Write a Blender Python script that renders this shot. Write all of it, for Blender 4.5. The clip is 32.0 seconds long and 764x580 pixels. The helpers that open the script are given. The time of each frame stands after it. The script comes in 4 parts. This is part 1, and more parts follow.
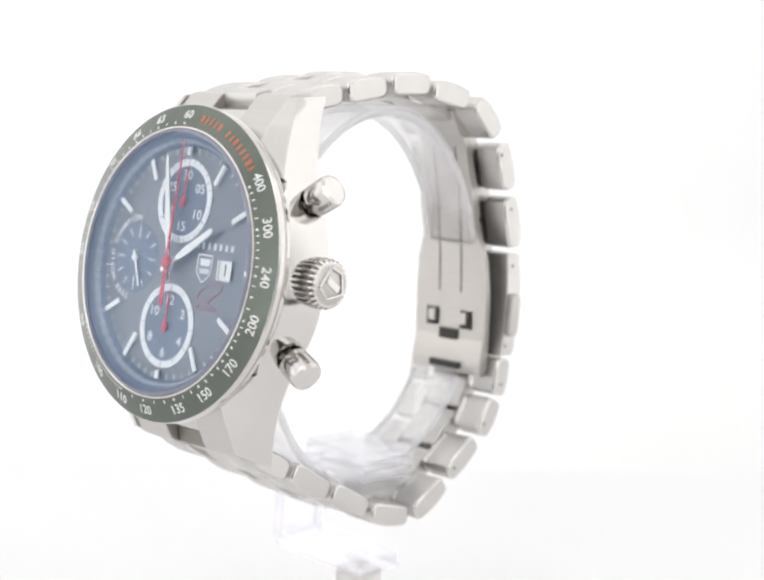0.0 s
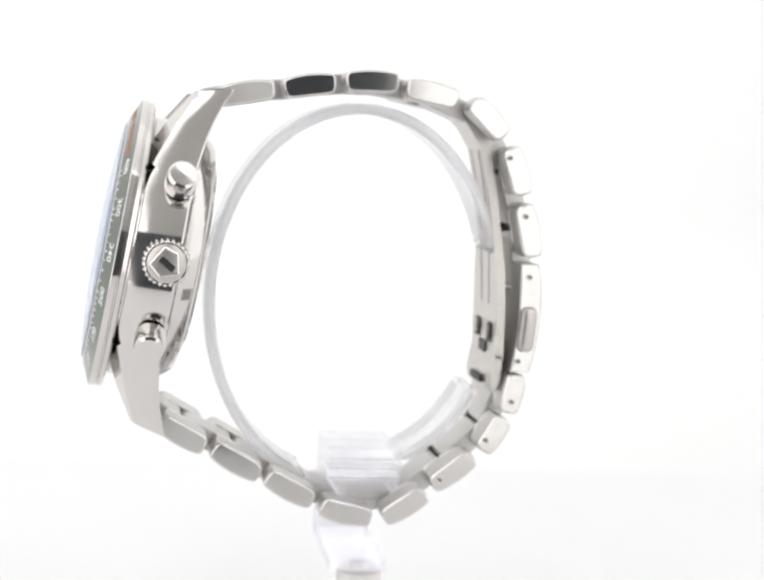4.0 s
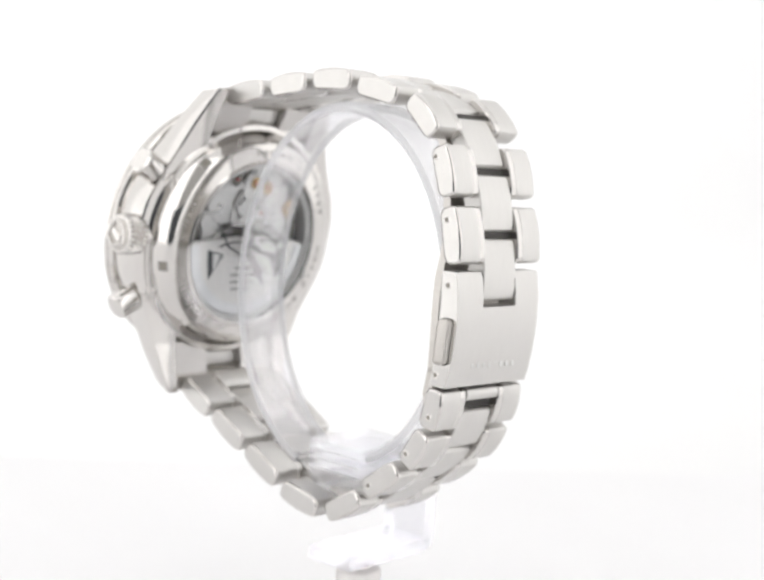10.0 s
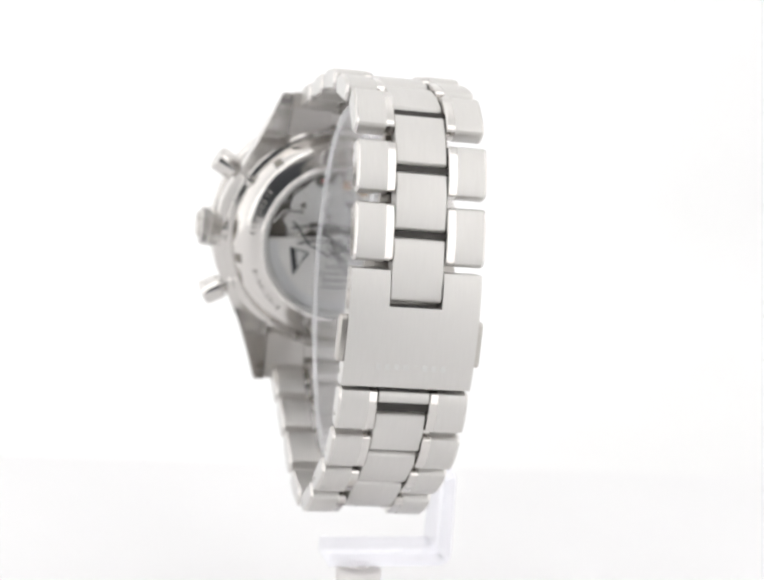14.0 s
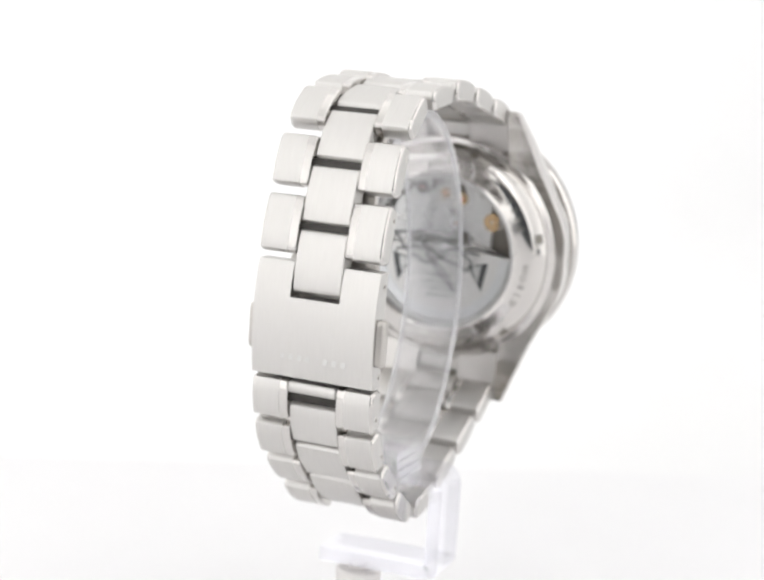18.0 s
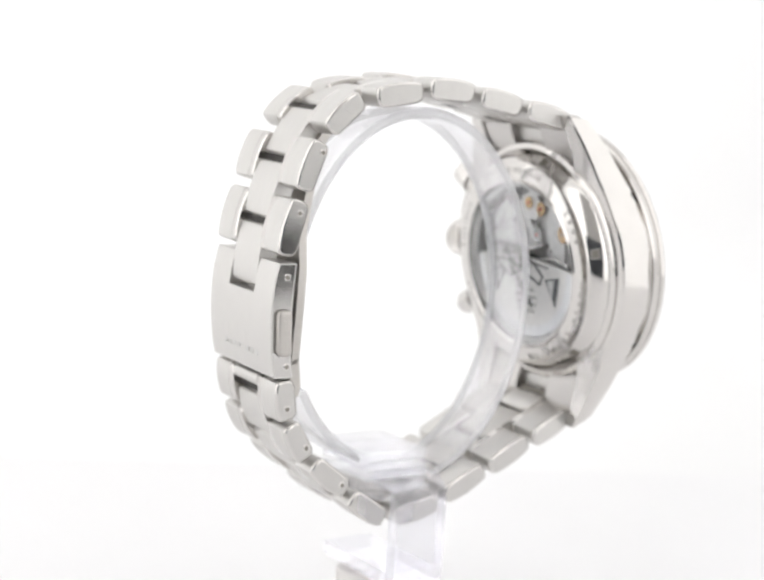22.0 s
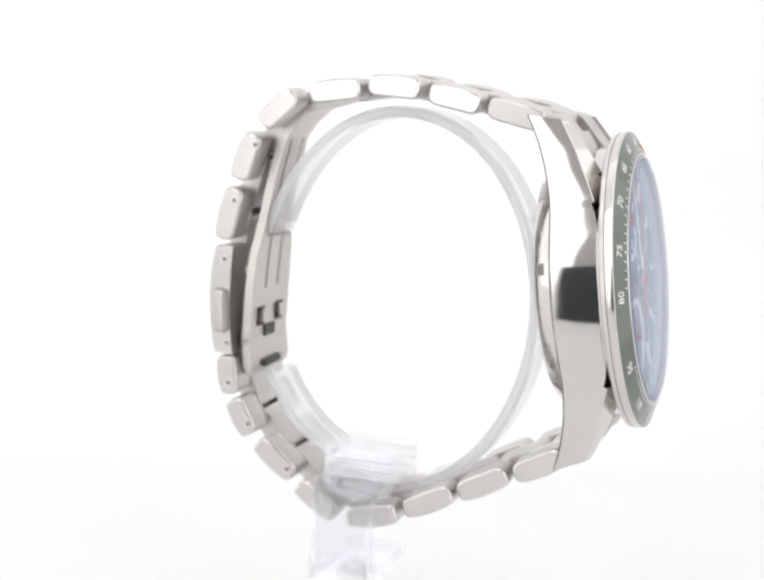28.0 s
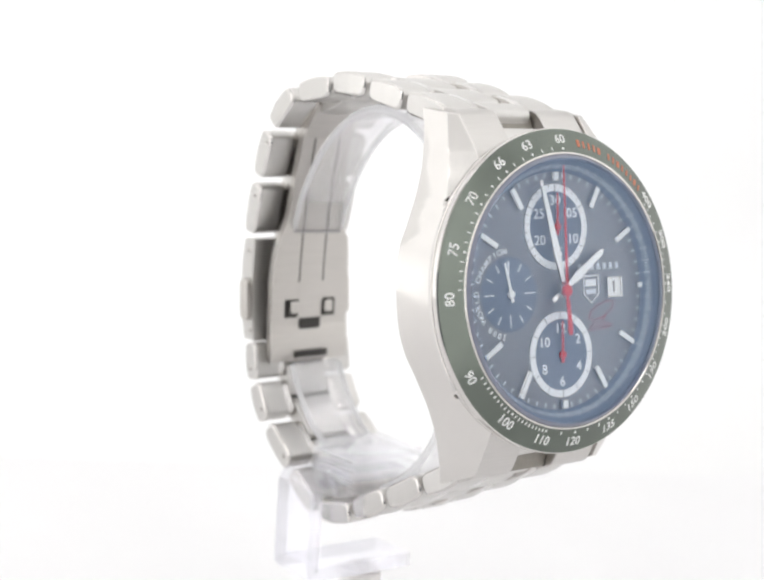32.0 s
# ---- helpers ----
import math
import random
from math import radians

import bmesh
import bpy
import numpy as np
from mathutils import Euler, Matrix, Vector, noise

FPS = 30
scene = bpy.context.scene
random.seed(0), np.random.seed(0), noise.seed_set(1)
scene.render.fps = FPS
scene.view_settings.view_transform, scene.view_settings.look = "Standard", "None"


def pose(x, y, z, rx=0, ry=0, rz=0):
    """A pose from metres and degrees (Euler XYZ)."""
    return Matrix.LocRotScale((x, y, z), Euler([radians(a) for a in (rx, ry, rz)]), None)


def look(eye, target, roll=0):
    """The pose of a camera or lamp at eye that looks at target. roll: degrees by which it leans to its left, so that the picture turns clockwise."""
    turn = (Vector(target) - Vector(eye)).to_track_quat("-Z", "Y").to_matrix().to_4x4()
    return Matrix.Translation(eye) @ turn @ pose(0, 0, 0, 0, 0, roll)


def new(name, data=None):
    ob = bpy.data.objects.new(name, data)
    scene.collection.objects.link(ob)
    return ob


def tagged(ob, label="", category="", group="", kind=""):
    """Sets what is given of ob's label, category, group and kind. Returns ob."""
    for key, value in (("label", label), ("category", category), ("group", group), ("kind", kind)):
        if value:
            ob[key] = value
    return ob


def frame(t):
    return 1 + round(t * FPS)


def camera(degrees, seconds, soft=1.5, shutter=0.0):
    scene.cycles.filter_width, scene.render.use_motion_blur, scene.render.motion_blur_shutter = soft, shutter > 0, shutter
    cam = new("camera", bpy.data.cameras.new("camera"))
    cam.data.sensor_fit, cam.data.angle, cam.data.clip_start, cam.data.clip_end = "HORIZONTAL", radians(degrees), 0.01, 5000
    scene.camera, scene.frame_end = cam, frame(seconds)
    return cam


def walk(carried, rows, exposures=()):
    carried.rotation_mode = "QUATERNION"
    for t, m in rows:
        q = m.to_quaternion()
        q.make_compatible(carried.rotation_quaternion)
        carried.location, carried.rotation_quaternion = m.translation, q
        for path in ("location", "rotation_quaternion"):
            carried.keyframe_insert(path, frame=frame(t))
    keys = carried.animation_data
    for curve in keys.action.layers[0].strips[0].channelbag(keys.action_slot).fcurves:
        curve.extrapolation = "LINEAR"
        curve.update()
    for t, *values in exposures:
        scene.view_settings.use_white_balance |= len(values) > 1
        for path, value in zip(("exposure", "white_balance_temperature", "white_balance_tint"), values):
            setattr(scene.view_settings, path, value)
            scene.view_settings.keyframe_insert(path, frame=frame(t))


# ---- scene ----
cam = camera(29.294, 32.0, soft=2.5)
cam.data.dof.use_dof, cam.data.dof.focus_distance, cam.data.dof.aperture_fstop = True, 0.184, 28.0
EYE = Vector((0.0, -0.212, 0.02898))
AIM = EYE + 0.212 * Vector((0.003688, 0.991424, -0.130632))
VIEW = look(EYE, AIM, 3.753)
walk(cam, [(0.0, VIEW), (32.0, VIEW)])

# ---- light: a white light tent ----
world = bpy.data.worlds.new("tent_air")
scene.world = world
world.use_nodes = True
world.node_tree.nodes["Background"].inputs[0].default_value = (1.0, 1.0, 1.0, 1)
world.node_tree.nodes["Background"].inputs[1].default_value = 0.02
scene.view_settings.exposure = -0.06
PANEL = 1.145          # glow given to the tent cloth in place of lamps

MM = 0.001


# ---- materials ----
def material(name, color, rough=0.4, metal=0.0, **more):
    m = bpy.data.materials.new(name)
    m.use_nodes = True
    b = m.node_tree.nodes["Principled BSDF"]
    b.inputs["Base Color"].default_value = (*color, 1)
    b.inputs["Roughness"].default_value = rough
    b.inputs["Metallic"].default_value = metal
    for k, v in more.items():
        b.inputs[k.replace("_", " ")].default_value = v
    return m


def grain(m, scale, amount, stretch=(1, 1, 1), rough=None, bump=0.0, color=None, detail=3.0):
    """Noise on colour, roughness and relief, in the thing's own metres."""
    nt = m.node_tree
    b = nt.nodes["Principled BSDF"]
    tc = nt.nodes.new("ShaderNodeTexCoord")
    mp = nt.nodes.new("ShaderNodeMapping")
    mp.inputs["Scale"].default_value = stretch
    nz = nt.nodes.new("ShaderNodeTexNoise")
    nz.inputs["Scale"].default_value = scale
    nz.inputs["Detail"].default_value = detail
    nt.links.new(tc.outputs["Object"], mp.inputs["Vector"])
    nt.links.new(mp.outputs[0], nz.inputs["Vector"])
    if amount:
        mix = nt.nodes.new("ShaderNodeMix")
        mix.data_type = "RGBA"
        base = b.inputs["Base Color"].default_value[:]
        dark = color or tuple(c * (1 - amount) for c in base[:3])
        mix.inputs["A"].default_value = base
        mix.inputs["B"].default_value = (*dark, 1)
        nt.links.new(nz.outputs["Fac"], mix.inputs["Factor"])
        nt.links.new(mix.outputs["Result"], b.inputs["Base Color"])
    if rough:
        mr = nt.nodes.new("ShaderNodeMapRange")
        mr.inputs["To Min"].default_value, mr.inputs["To Max"].default_value = rough
        nt.links.new(nz.outputs["Fac"], mr.inputs["Value"])
        nt.links.new(mr.outputs[0], b.inputs["Roughness"])
    if bump:
        bp = nt.nodes.new("ShaderNodeBump")
        bp.inputs["Strength"].default_value = bump
        bp.inputs["Distance"].default_value = 0.00005
        nt.links.new(nz.outputs["Fac"], bp.inputs["Height"])
        nt.links.new(bp.outputs[0], b.inputs["Normal"])
    return m


polished = grain(material("polished_steel", (0.67, 0.648, 0.625), 0.07, 1.0), 300, 0.06, rough=(0.06, 0.14))
brushed = grain(material("brushed_steel", (0.66, 0.645, 0.625), 0.3, 1.0), 900, 0.07, stretch=(6, 0.35, 0.35), rough=(0.40, 0.50), bump=0.06)
brushed_across = grain(material("brushed_steel_across", (0.60, 0.58, 0.56), 0.4, 1.0), 900, 0.12, stretch=(0.3, 5, 5), rough=(0.28, 0.4), bump=0.08)
satin = grain(material("satin_inner_steel", (0.56, 0.535, 0.505), 0.35, 1.0), 500, 0.12, stretch=(0.4, 4, 4), rough=(0.27, 0.38), bump=0.04)
flank_steel = grain(material("soft_polished_steel", (0.60, 0.585, 0.565), 0.1, 1.0), 600, 0.08, rough=(0.06, 0.14))
# dark colour stands in for the shade inside gaps and slots
gap_shade = grain(material("gap_shade_steel", (0.07, 0.065, 0.06), 0.5, 0.5), 700, 0.3)
insert = grain(material("bezel_insert", (0.15, 0.17, 0.147), 0.16, 0.8, Specular_IOR_Level=0.6), 350, 0.2, rough=(0.12, 0.2))
dial_paint = grain(material("dial_paint", (0.195, 0.198, 0.211), 0.38, 0.7, Specular_IOR_Level=0.4), 260, 0.12)
subdial_paint = grain(material("subdial_paint", (0.13, 0.158, 0.215), 0.34), 400, 0.12)
flange_paint = grain(material("flange_paint", (0.11, 0.155, 0.23), 0.3), 900, 0.2)
lume = grain(material("luminous_white", (0.90, 0.90, 0.87), 0.5), 2500, 0.08)
print_white = grain(material("printed_white", (0.88, 0.88, 0.87), 0.5), 3000, 0.1)
print_grey = grain(material("printed_grey", (0.66, 0.68, 0.71), 0.5), 3000, 0.1)
red = grain(material("red_lacquer", (0.62, 0.035, 0.04), 0.35), 2000, 0.1)
red_print = grain(material("red_print", (0.38, 0.06, 0.06), 0.5), 2000, 0.1)
orange = grain(material("orange_print", (0.52, 0.17, 0.09), 0.5), 2000, 0.15)
black = grain(material("black_ink", (0.02, 0.02, 0.022), 0.5), 2000, 0.2)
gold = grain(material("gilt_brass", (0.62, 0.42, 0.22), 0.22, 1.0), 1200, 0.15)
plate = grain(material("rhodium_plate", (0.84, 0.825, 0.80), 0.32, 1.0), 900, 0.35, stretch=(1, 5, 5), rough=(0.4, 0.55), bump=0.2)
rotor_metal = grain(material("rotor_metal", (0.83, 0.805, 0.775), 0.3, 1.0), 900, 0.2, stretch=(6, 1, 1), rough=(0.42, 0.56), bump=0.15)
engraved = grain(material("engraving", (0.40, 0.385, 0.365), 0.5, 0.8), 1500, 0.25)
notch_mat = grain(material("milled_notch", (0.30, 0.28, 0.25), 0.45, 0.9), 1500, 0.3)
etched = grain(material("etched_mark", (0.66, 0.655, 0.64), 0.55, 0.9), 1500, 0.1)
spindle = grain(material("spindle_plastic", (0.82, 0.79, 0.77), 0.4), 400, 0.08)



def clear(name, tint, gloss_tint, ior, body=None, share=0.0, power=5.0, edge_tint=None, top=1.0, haze=0.0):
    """See-through sheet: straight passage with a mirror sheen by Fresnel; body: a refracting share mixed in."""
    m = bpy.data.materials.new(name)
    m.use_nodes = True
    nt = m.node_tree
    nt.nodes.clear()
    out = nt.nodes.new("ShaderNodeOutputMaterial")
    tr = nt.nodes.new("ShaderNodeBsdfTransparent")
    tr.inputs[0].default_value = (*tint, 1)
    gl = nt.nodes.new("ShaderNodeBsdfGlossy")
    gl.inputs["Color"].default_value = (*gloss_tint, 1)
    gl.inputs["Roughness"].default_value = 0.02
    lw = nt.nodes.new("ShaderNodeLayerWeight")
    lw.inputs[0].default_value = 0.5
    pw = nt.nodes.new("ShaderNodeMath")
    pw.operation = "POWER"
    pw.inputs[1].default_value = power
    nt.links.new(lw.outputs["Facing"], pw.inputs[0])
    fr = nt.nodes.new("ShaderNodeMapRange")
    f0 = ((ior - 1) / (ior + 1)) ** 2
    fr.inputs["To Min"].default_value, fr.inputs["To Max"].default_value = f0, top
    nt.links.new(pw.outputs[0], fr.inputs["Value"])
    if edge_tint:
        # coating: the sheen turns from blue to pale towards grazing view
        ct = nt.nodes.new("ShaderNodeMix")
        ct.data_type = "RGBA"
        ct.inputs["A"].default_value, ct.inputs["B"].default_value = (*gloss_tint, 1), (*edge_tint, 1)
        nt.links.new(lw.outputs["Facing"], ct.inputs["Factor"])
        nt.links.new(ct.outputs["Result"], gl.inputs["Color"])
    mix = nt.nodes.new("ShaderNodeMixShader")
    nt.links.new(fr.outputs[0], mix.inputs[0])
    nt.links.new(tr.outputs[0], mix.inputs[1])
    nt.links.new(gl.outputs[0], mix.inputs[2])
    last = mix
    if share:
        nz = nt.nodes.new("ShaderNodeTexNoise")
        nz.inputs["Scale"].default_value = 260
        mr = nt.nodes.new("ShaderNodeMapRange")
        mr.inputs["To Min"].default_value, mr.inputs["To Max"].default_value = 0.0, 0.02
        nt.links.new(nz.outputs["Fac"], mr.inputs["Value"])
        gs = nt.nodes.new("ShaderNodeBsdfGlass")
        gs.inputs["Color"].default_value = (*body, 1)
        gs.inputs["IOR"].default_value = 1.47
        nt.links.new(mr.outputs[0], gs.inputs["Roughness"])
        m2 = nt.nodes.new("ShaderNodeMixShader")
        m2.inputs[0].default_value = share
        nt.links.new(mix.outputs[0], m2.inputs[1])
        nt.links.new(gs.outputs[0], m2.inputs[2])
        last = m2
    if haze:
        # rubbed plastic scatters a little light
        tl, df, hz, m3 = (nt.nodes.new("ShaderNode" + k) for k in ("BsdfTranslucent", "BsdfDiffuse", "MixShader", "MixShader"))
        hz.inputs[0].default_value, m3.inputs[0].default_value = 0.5, haze
        nt.links.new(df.outputs[0], hz.inputs[1])
        nt.links.new(tl.outputs[0], hz.inputs[2])
        nt.links.new(last.outputs[0], m3.inputs[1])
        nt.links.new(hz.outputs[0], m3.inputs[2])
        last = m3
    nt.links.new(last.outputs[0], out.inputs[0])
    return m


crystal_mat = clear("sapphire_crystal", (0.992, 0.996, 1.0), (0.36, 0.60, 1.0), 1.6, power=5.0, top=0.9, edge_tint=(0.86, 0.88, 0.93))
back_glass_mat = clear("back_window_glass", (0.98, 0.985, 0.99), (0.95, 0.97, 1.0), 1.4)
acrylic = clear("clear_acrylic", (0.975, 0.975, 0.982), (0.97, 0.97, 1.0), 1.49, (0.985, 0.985, 0.99), 0.14, haze=0.13)


def frosted(name):
    """Sanded acrylic: scatters most light on, passes the rest straight."""
    m = bpy.data.materials.new(name)
    m.use_nodes = True
    nt = m.node_tree
    nt.nodes.clear()
    out = nt.nodes.new("ShaderNodeOutputMaterial")
    df, tl, tr = nt.nodes.new("ShaderNodeBsdfDiffuse"), nt.nodes.new("ShaderNodeBsdfTranslucent"), nt.nodes.new("ShaderNodeBsdfTransparent")
    for n in (df, tl):
        n.inputs[0].default_value = (0.99, 0.99, 1.0, 1)
    a, b = nt.nodes.new("ShaderNodeMixShader"), nt.nodes.new("ShaderNodeMixShader")
    nz = nt.nodes.new("ShaderNodeTexNoise")
    nz.inputs["Scale"].default_value = 180
    mr = nt.nodes.new("ShaderNodeMapRange")
    mr.inputs["To Min"].default_value, mr.inputs["To Max"].default_value = 0.26, 0.46
    nt.links.new(nz.outputs["Fac"], mr.inputs["Value"])
    a.inputs[0].default_value = 0.5
    nt.links.new(mr.outputs[0], b.inputs[0])
    nt.links.new(df.outputs[0], a.inputs[1])
    nt.links.new(tl.outputs[0], a.inputs[2])
    nt.links.new(tr.outputs[0], b.inputs[1])
    nt.links.new(a.outputs[0], b.inputs[2])
    nt.links.new(b.outputs[0], out.inputs[0])
    return m


frosted_acrylic = frosted("frosted_acrylic_edge")
block_acrylic = clear("block_clear_acrylic", (0.94, 0.94, 0.955), (0.97, 0.97, 1.0), 1.49, (0.98, 0.98, 0.985), 0.07)
plate_acrylic = clear("plate_clear_acrylic", (0.984, 0.984, 0.99), (0.97, 0.97, 1.0), 1.49, (0.99, 0.99, 0.995), 0.2, haze=0.07)
crystal_edge = grain(material("ground_crystal_edge", (0.25, 0.265, 0.34), 0.2, 0.0, Specular_IOR_Level=0.8), 700, 0.15)
base_plate = grain(material("movement_base_plate", (0.19, 0.17, 0.148), 0.4, 1.0), 900, 0.3)
rotor_band = grain(material("rotor_band_metal", (0.78, 0.775, 0.77), 0.3, 1.0), 900, 0.15)


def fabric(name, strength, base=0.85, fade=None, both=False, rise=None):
    """White tent cloth: it scatters light, and its own glow stands in for lamps."""
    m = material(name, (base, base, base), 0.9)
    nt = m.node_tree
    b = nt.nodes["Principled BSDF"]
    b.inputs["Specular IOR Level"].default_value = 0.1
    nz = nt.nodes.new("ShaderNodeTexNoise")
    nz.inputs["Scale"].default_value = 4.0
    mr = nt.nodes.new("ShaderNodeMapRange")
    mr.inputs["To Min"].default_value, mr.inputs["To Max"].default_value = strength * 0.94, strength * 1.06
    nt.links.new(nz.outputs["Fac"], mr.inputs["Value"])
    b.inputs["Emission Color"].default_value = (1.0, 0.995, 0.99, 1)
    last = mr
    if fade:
        # the glow dims along one axis, tuned to what the steel mirrors
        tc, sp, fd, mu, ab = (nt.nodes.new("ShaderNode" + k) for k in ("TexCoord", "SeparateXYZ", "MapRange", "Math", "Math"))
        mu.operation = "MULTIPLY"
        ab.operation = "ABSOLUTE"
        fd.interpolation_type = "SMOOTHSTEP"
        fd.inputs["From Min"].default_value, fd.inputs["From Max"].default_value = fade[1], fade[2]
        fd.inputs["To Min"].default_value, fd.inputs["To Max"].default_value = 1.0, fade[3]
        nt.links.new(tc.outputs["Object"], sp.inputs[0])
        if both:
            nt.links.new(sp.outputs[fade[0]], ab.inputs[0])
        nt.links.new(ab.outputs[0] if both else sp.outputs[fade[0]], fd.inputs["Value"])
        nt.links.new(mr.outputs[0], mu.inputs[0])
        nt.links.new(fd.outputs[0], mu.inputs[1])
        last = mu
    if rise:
        # the glow also changes with height, to suit the horizon and the flanks
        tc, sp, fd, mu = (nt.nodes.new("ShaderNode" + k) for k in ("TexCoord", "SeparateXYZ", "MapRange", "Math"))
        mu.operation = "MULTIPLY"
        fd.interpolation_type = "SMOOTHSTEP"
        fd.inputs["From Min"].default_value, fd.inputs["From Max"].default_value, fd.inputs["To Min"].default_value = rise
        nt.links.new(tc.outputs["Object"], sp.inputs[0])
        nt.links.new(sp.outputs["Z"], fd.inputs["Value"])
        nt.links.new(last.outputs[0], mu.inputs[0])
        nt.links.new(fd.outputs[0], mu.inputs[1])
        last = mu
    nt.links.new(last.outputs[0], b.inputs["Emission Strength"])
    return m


# glow and ramps set per sheet; no lamps are built behind them
tent_back = fabric("glowing_backdrop_cloth", PANEL * 0.19, fade=("X", -0.02, 0.15, 0.25), rise=(-0.060, -0.015, 0.35))
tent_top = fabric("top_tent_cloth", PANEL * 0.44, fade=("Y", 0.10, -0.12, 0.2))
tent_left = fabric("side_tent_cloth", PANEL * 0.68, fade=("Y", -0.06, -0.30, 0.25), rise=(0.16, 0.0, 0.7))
tent_right = fabric("dim_glow_tent_cloth", PANEL * 0.54, fade=("Y", -0.06, -0.28, 0.3))
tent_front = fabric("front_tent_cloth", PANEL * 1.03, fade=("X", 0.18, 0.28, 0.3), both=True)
floor_mat = grain(material("white_floor_sheet", (0.88, 0.875, 0.882), 0.45), 30, 0.03)
# for an added card that only shows as grey in the steel's reflections
card_mat = grain(material("grey_reflection_card", (0.52, 0.51, 0.50), 0.9), 60, 0.2)
room_dark = grain(material("dark_studio", (0.24, 0.255, 0.28), 0.8), 8, 0.3)


# ---- mesh building ----
class Mesh:
    """A list of points (millimetres) and faces that grows piece by piece."""

    def __init__(self):
        self.v, self.f = [], []

    def add(self, verts, faces, m=None):
        k = len(self.v)
        self.v += [tuple(m @ Vector(p)) if m else tuple(p) for p in verts]
        self.f += [tuple(i + k for i in fc) for fc in faces]
        return self

    def loft(self, rings, m=None, caps=True, close=False):
        n, verts, faces = len(rings[0]), [p for r in rings for p in r], []
        for a in range(len(rings) if close else len(rings) - 1):
            b = (a + 1) % len(rings)
            for i in range(n):
                j = (i + 1) % n
                faces.append((a * n + i, a * n + j, b * n + j, b * n + i))
        if caps and not close:
            faces.append(tuple(reversed(range(n))))
            faces.append(tuple(range((len(rings) - 1) * n, len(rings) * n)))
        return self.add(verts, faces, m)

    def box(self, x0, x1, y0, y1, z0, z1, bevel=0.0, m=None):
        b = min(bevel, (x1 - x0) / 2.1, (y1 - y0) / 2.1, (z1 - z0) / 2.1)

        def ring(z, i):
            xa, xb, ya, yb = x0 + i, x1 - i, y0 + i, y1 - i
            if not bevel:
                return [(xa, ya, z), (xb, ya, z), (xb, yb, z), (xa, yb, z)]
            return [(xa + b, ya, z), (xb - b, ya, z), (xb, ya + b, z), (xb, yb - b, z), (xb - b, yb, z), (xa + b, yb, z), (xa, yb - b, z), (xa, ya + b, z)]
        rings = [ring(z0, 0), ring(z1, 0)] if not bevel else [ring(z0, b * 0.7), ring(z0 + b, 0), ring(z1 - b, 0), ring(z1, b * 0.7)]
        return self.loft(rings, m)

    def lathe(self, profile, seg=96, m=None, arc=None, solid=False):
        """profile: (radius, height) pairs turned round the z axis. solid: the profile is a closed section."""
        full = arc is None
        a0, a1 = (0, 2 * math.pi) if full else (radians(arc[0]), radians(arc[1]))
        rings = []
        for i in range(seg if full else seg + 1):
            a = a0 + (a1 - a0) * i / seg
            rings.append([(r * math.cos(a), r * math.sin(a), h) for r, h in profile])
        n, verts, faces = len(profile), [p for r in rings for p in r], []
        for i in range(seg):
            j = (i + 1) % len(rings)
            for k in range(n if solid else n - 1):
                q = (k + 1) % n
                faces.append((i * n + k, j * n + k, j * n + q, i * n + q))
        if solid and not full:
            faces += [tuple(range(n)), tuple(range(len(rings) * n - 1, (len(rings) - 1) * n - 1, -1))]
        return self.add(verts, faces, m)

    def disc(self, r0, r1, h0, h1, seg=64, m=None, arc=None):
        """A flat ring (r0 > 0) or disc with thickness."""
        if r0 > 0:
            return self.lathe([(r0, h0), (r1, h0), (r1, h1), (r0, h1)], seg, m, arc, True)
        return self.lathe([(0.0001, h0), (r1, h0), (r1, h1), (0.0001, h1)], seg, m, arc, True)

    def prism(self, outline, z0, z1, bevel=0.0, m=None):
        """An outline in x, y given a thickness along z."""
        if not bevel:
            return self.loft([[(x, y, z0) for x, y in outline], [(x, y, z1) for x, y in outline]], m)
        o2 = inset(outline, bevel)
        return self.loft([[(x, y, z0) for x, y in o2], [(x, y, z0 + bevel) for x, y in outline],
                          [(x, y, z1 - bevel) for x, y in outline], [(x, y, z1) for x, y in o2]], m)

    def tube(self, path, r, n=8, m=None):
        rings = []
        for i, p in enumerate(path):
            a, b = Vector(path[max(0, i - 1)]), Vector(path[min(len(path) - 1, i + 1)])
            q = (b - a).to_track_quat("Z", "Y")
            rings.append([tuple(Vector(p) + q @ Vector((r * math.cos(t), r * math.sin(t), 0))) for t in (2 * math.pi * k / n for k in range(n))])
        return self.loft(rings, m)

    def build(self, name, mat, smooth=28):
        me = bpy.data.meshes.new(name)
        me.from_pydata([(x * MM, y * MM, z * MM) for x, y, z in self.v], [], self.f)
        bm = bmesh.new()
        bm.from_mesh(me)
        bmesh.ops.recalc_face_normals(bm, faces=bm.faces)
        bm.to_mesh(me)
        bm.free()
        me.materials.append(mat)
        if smooth:
            me.shade_smooth()
            me.set_sharp_from_angle(angle=radians(smooth))
        return me


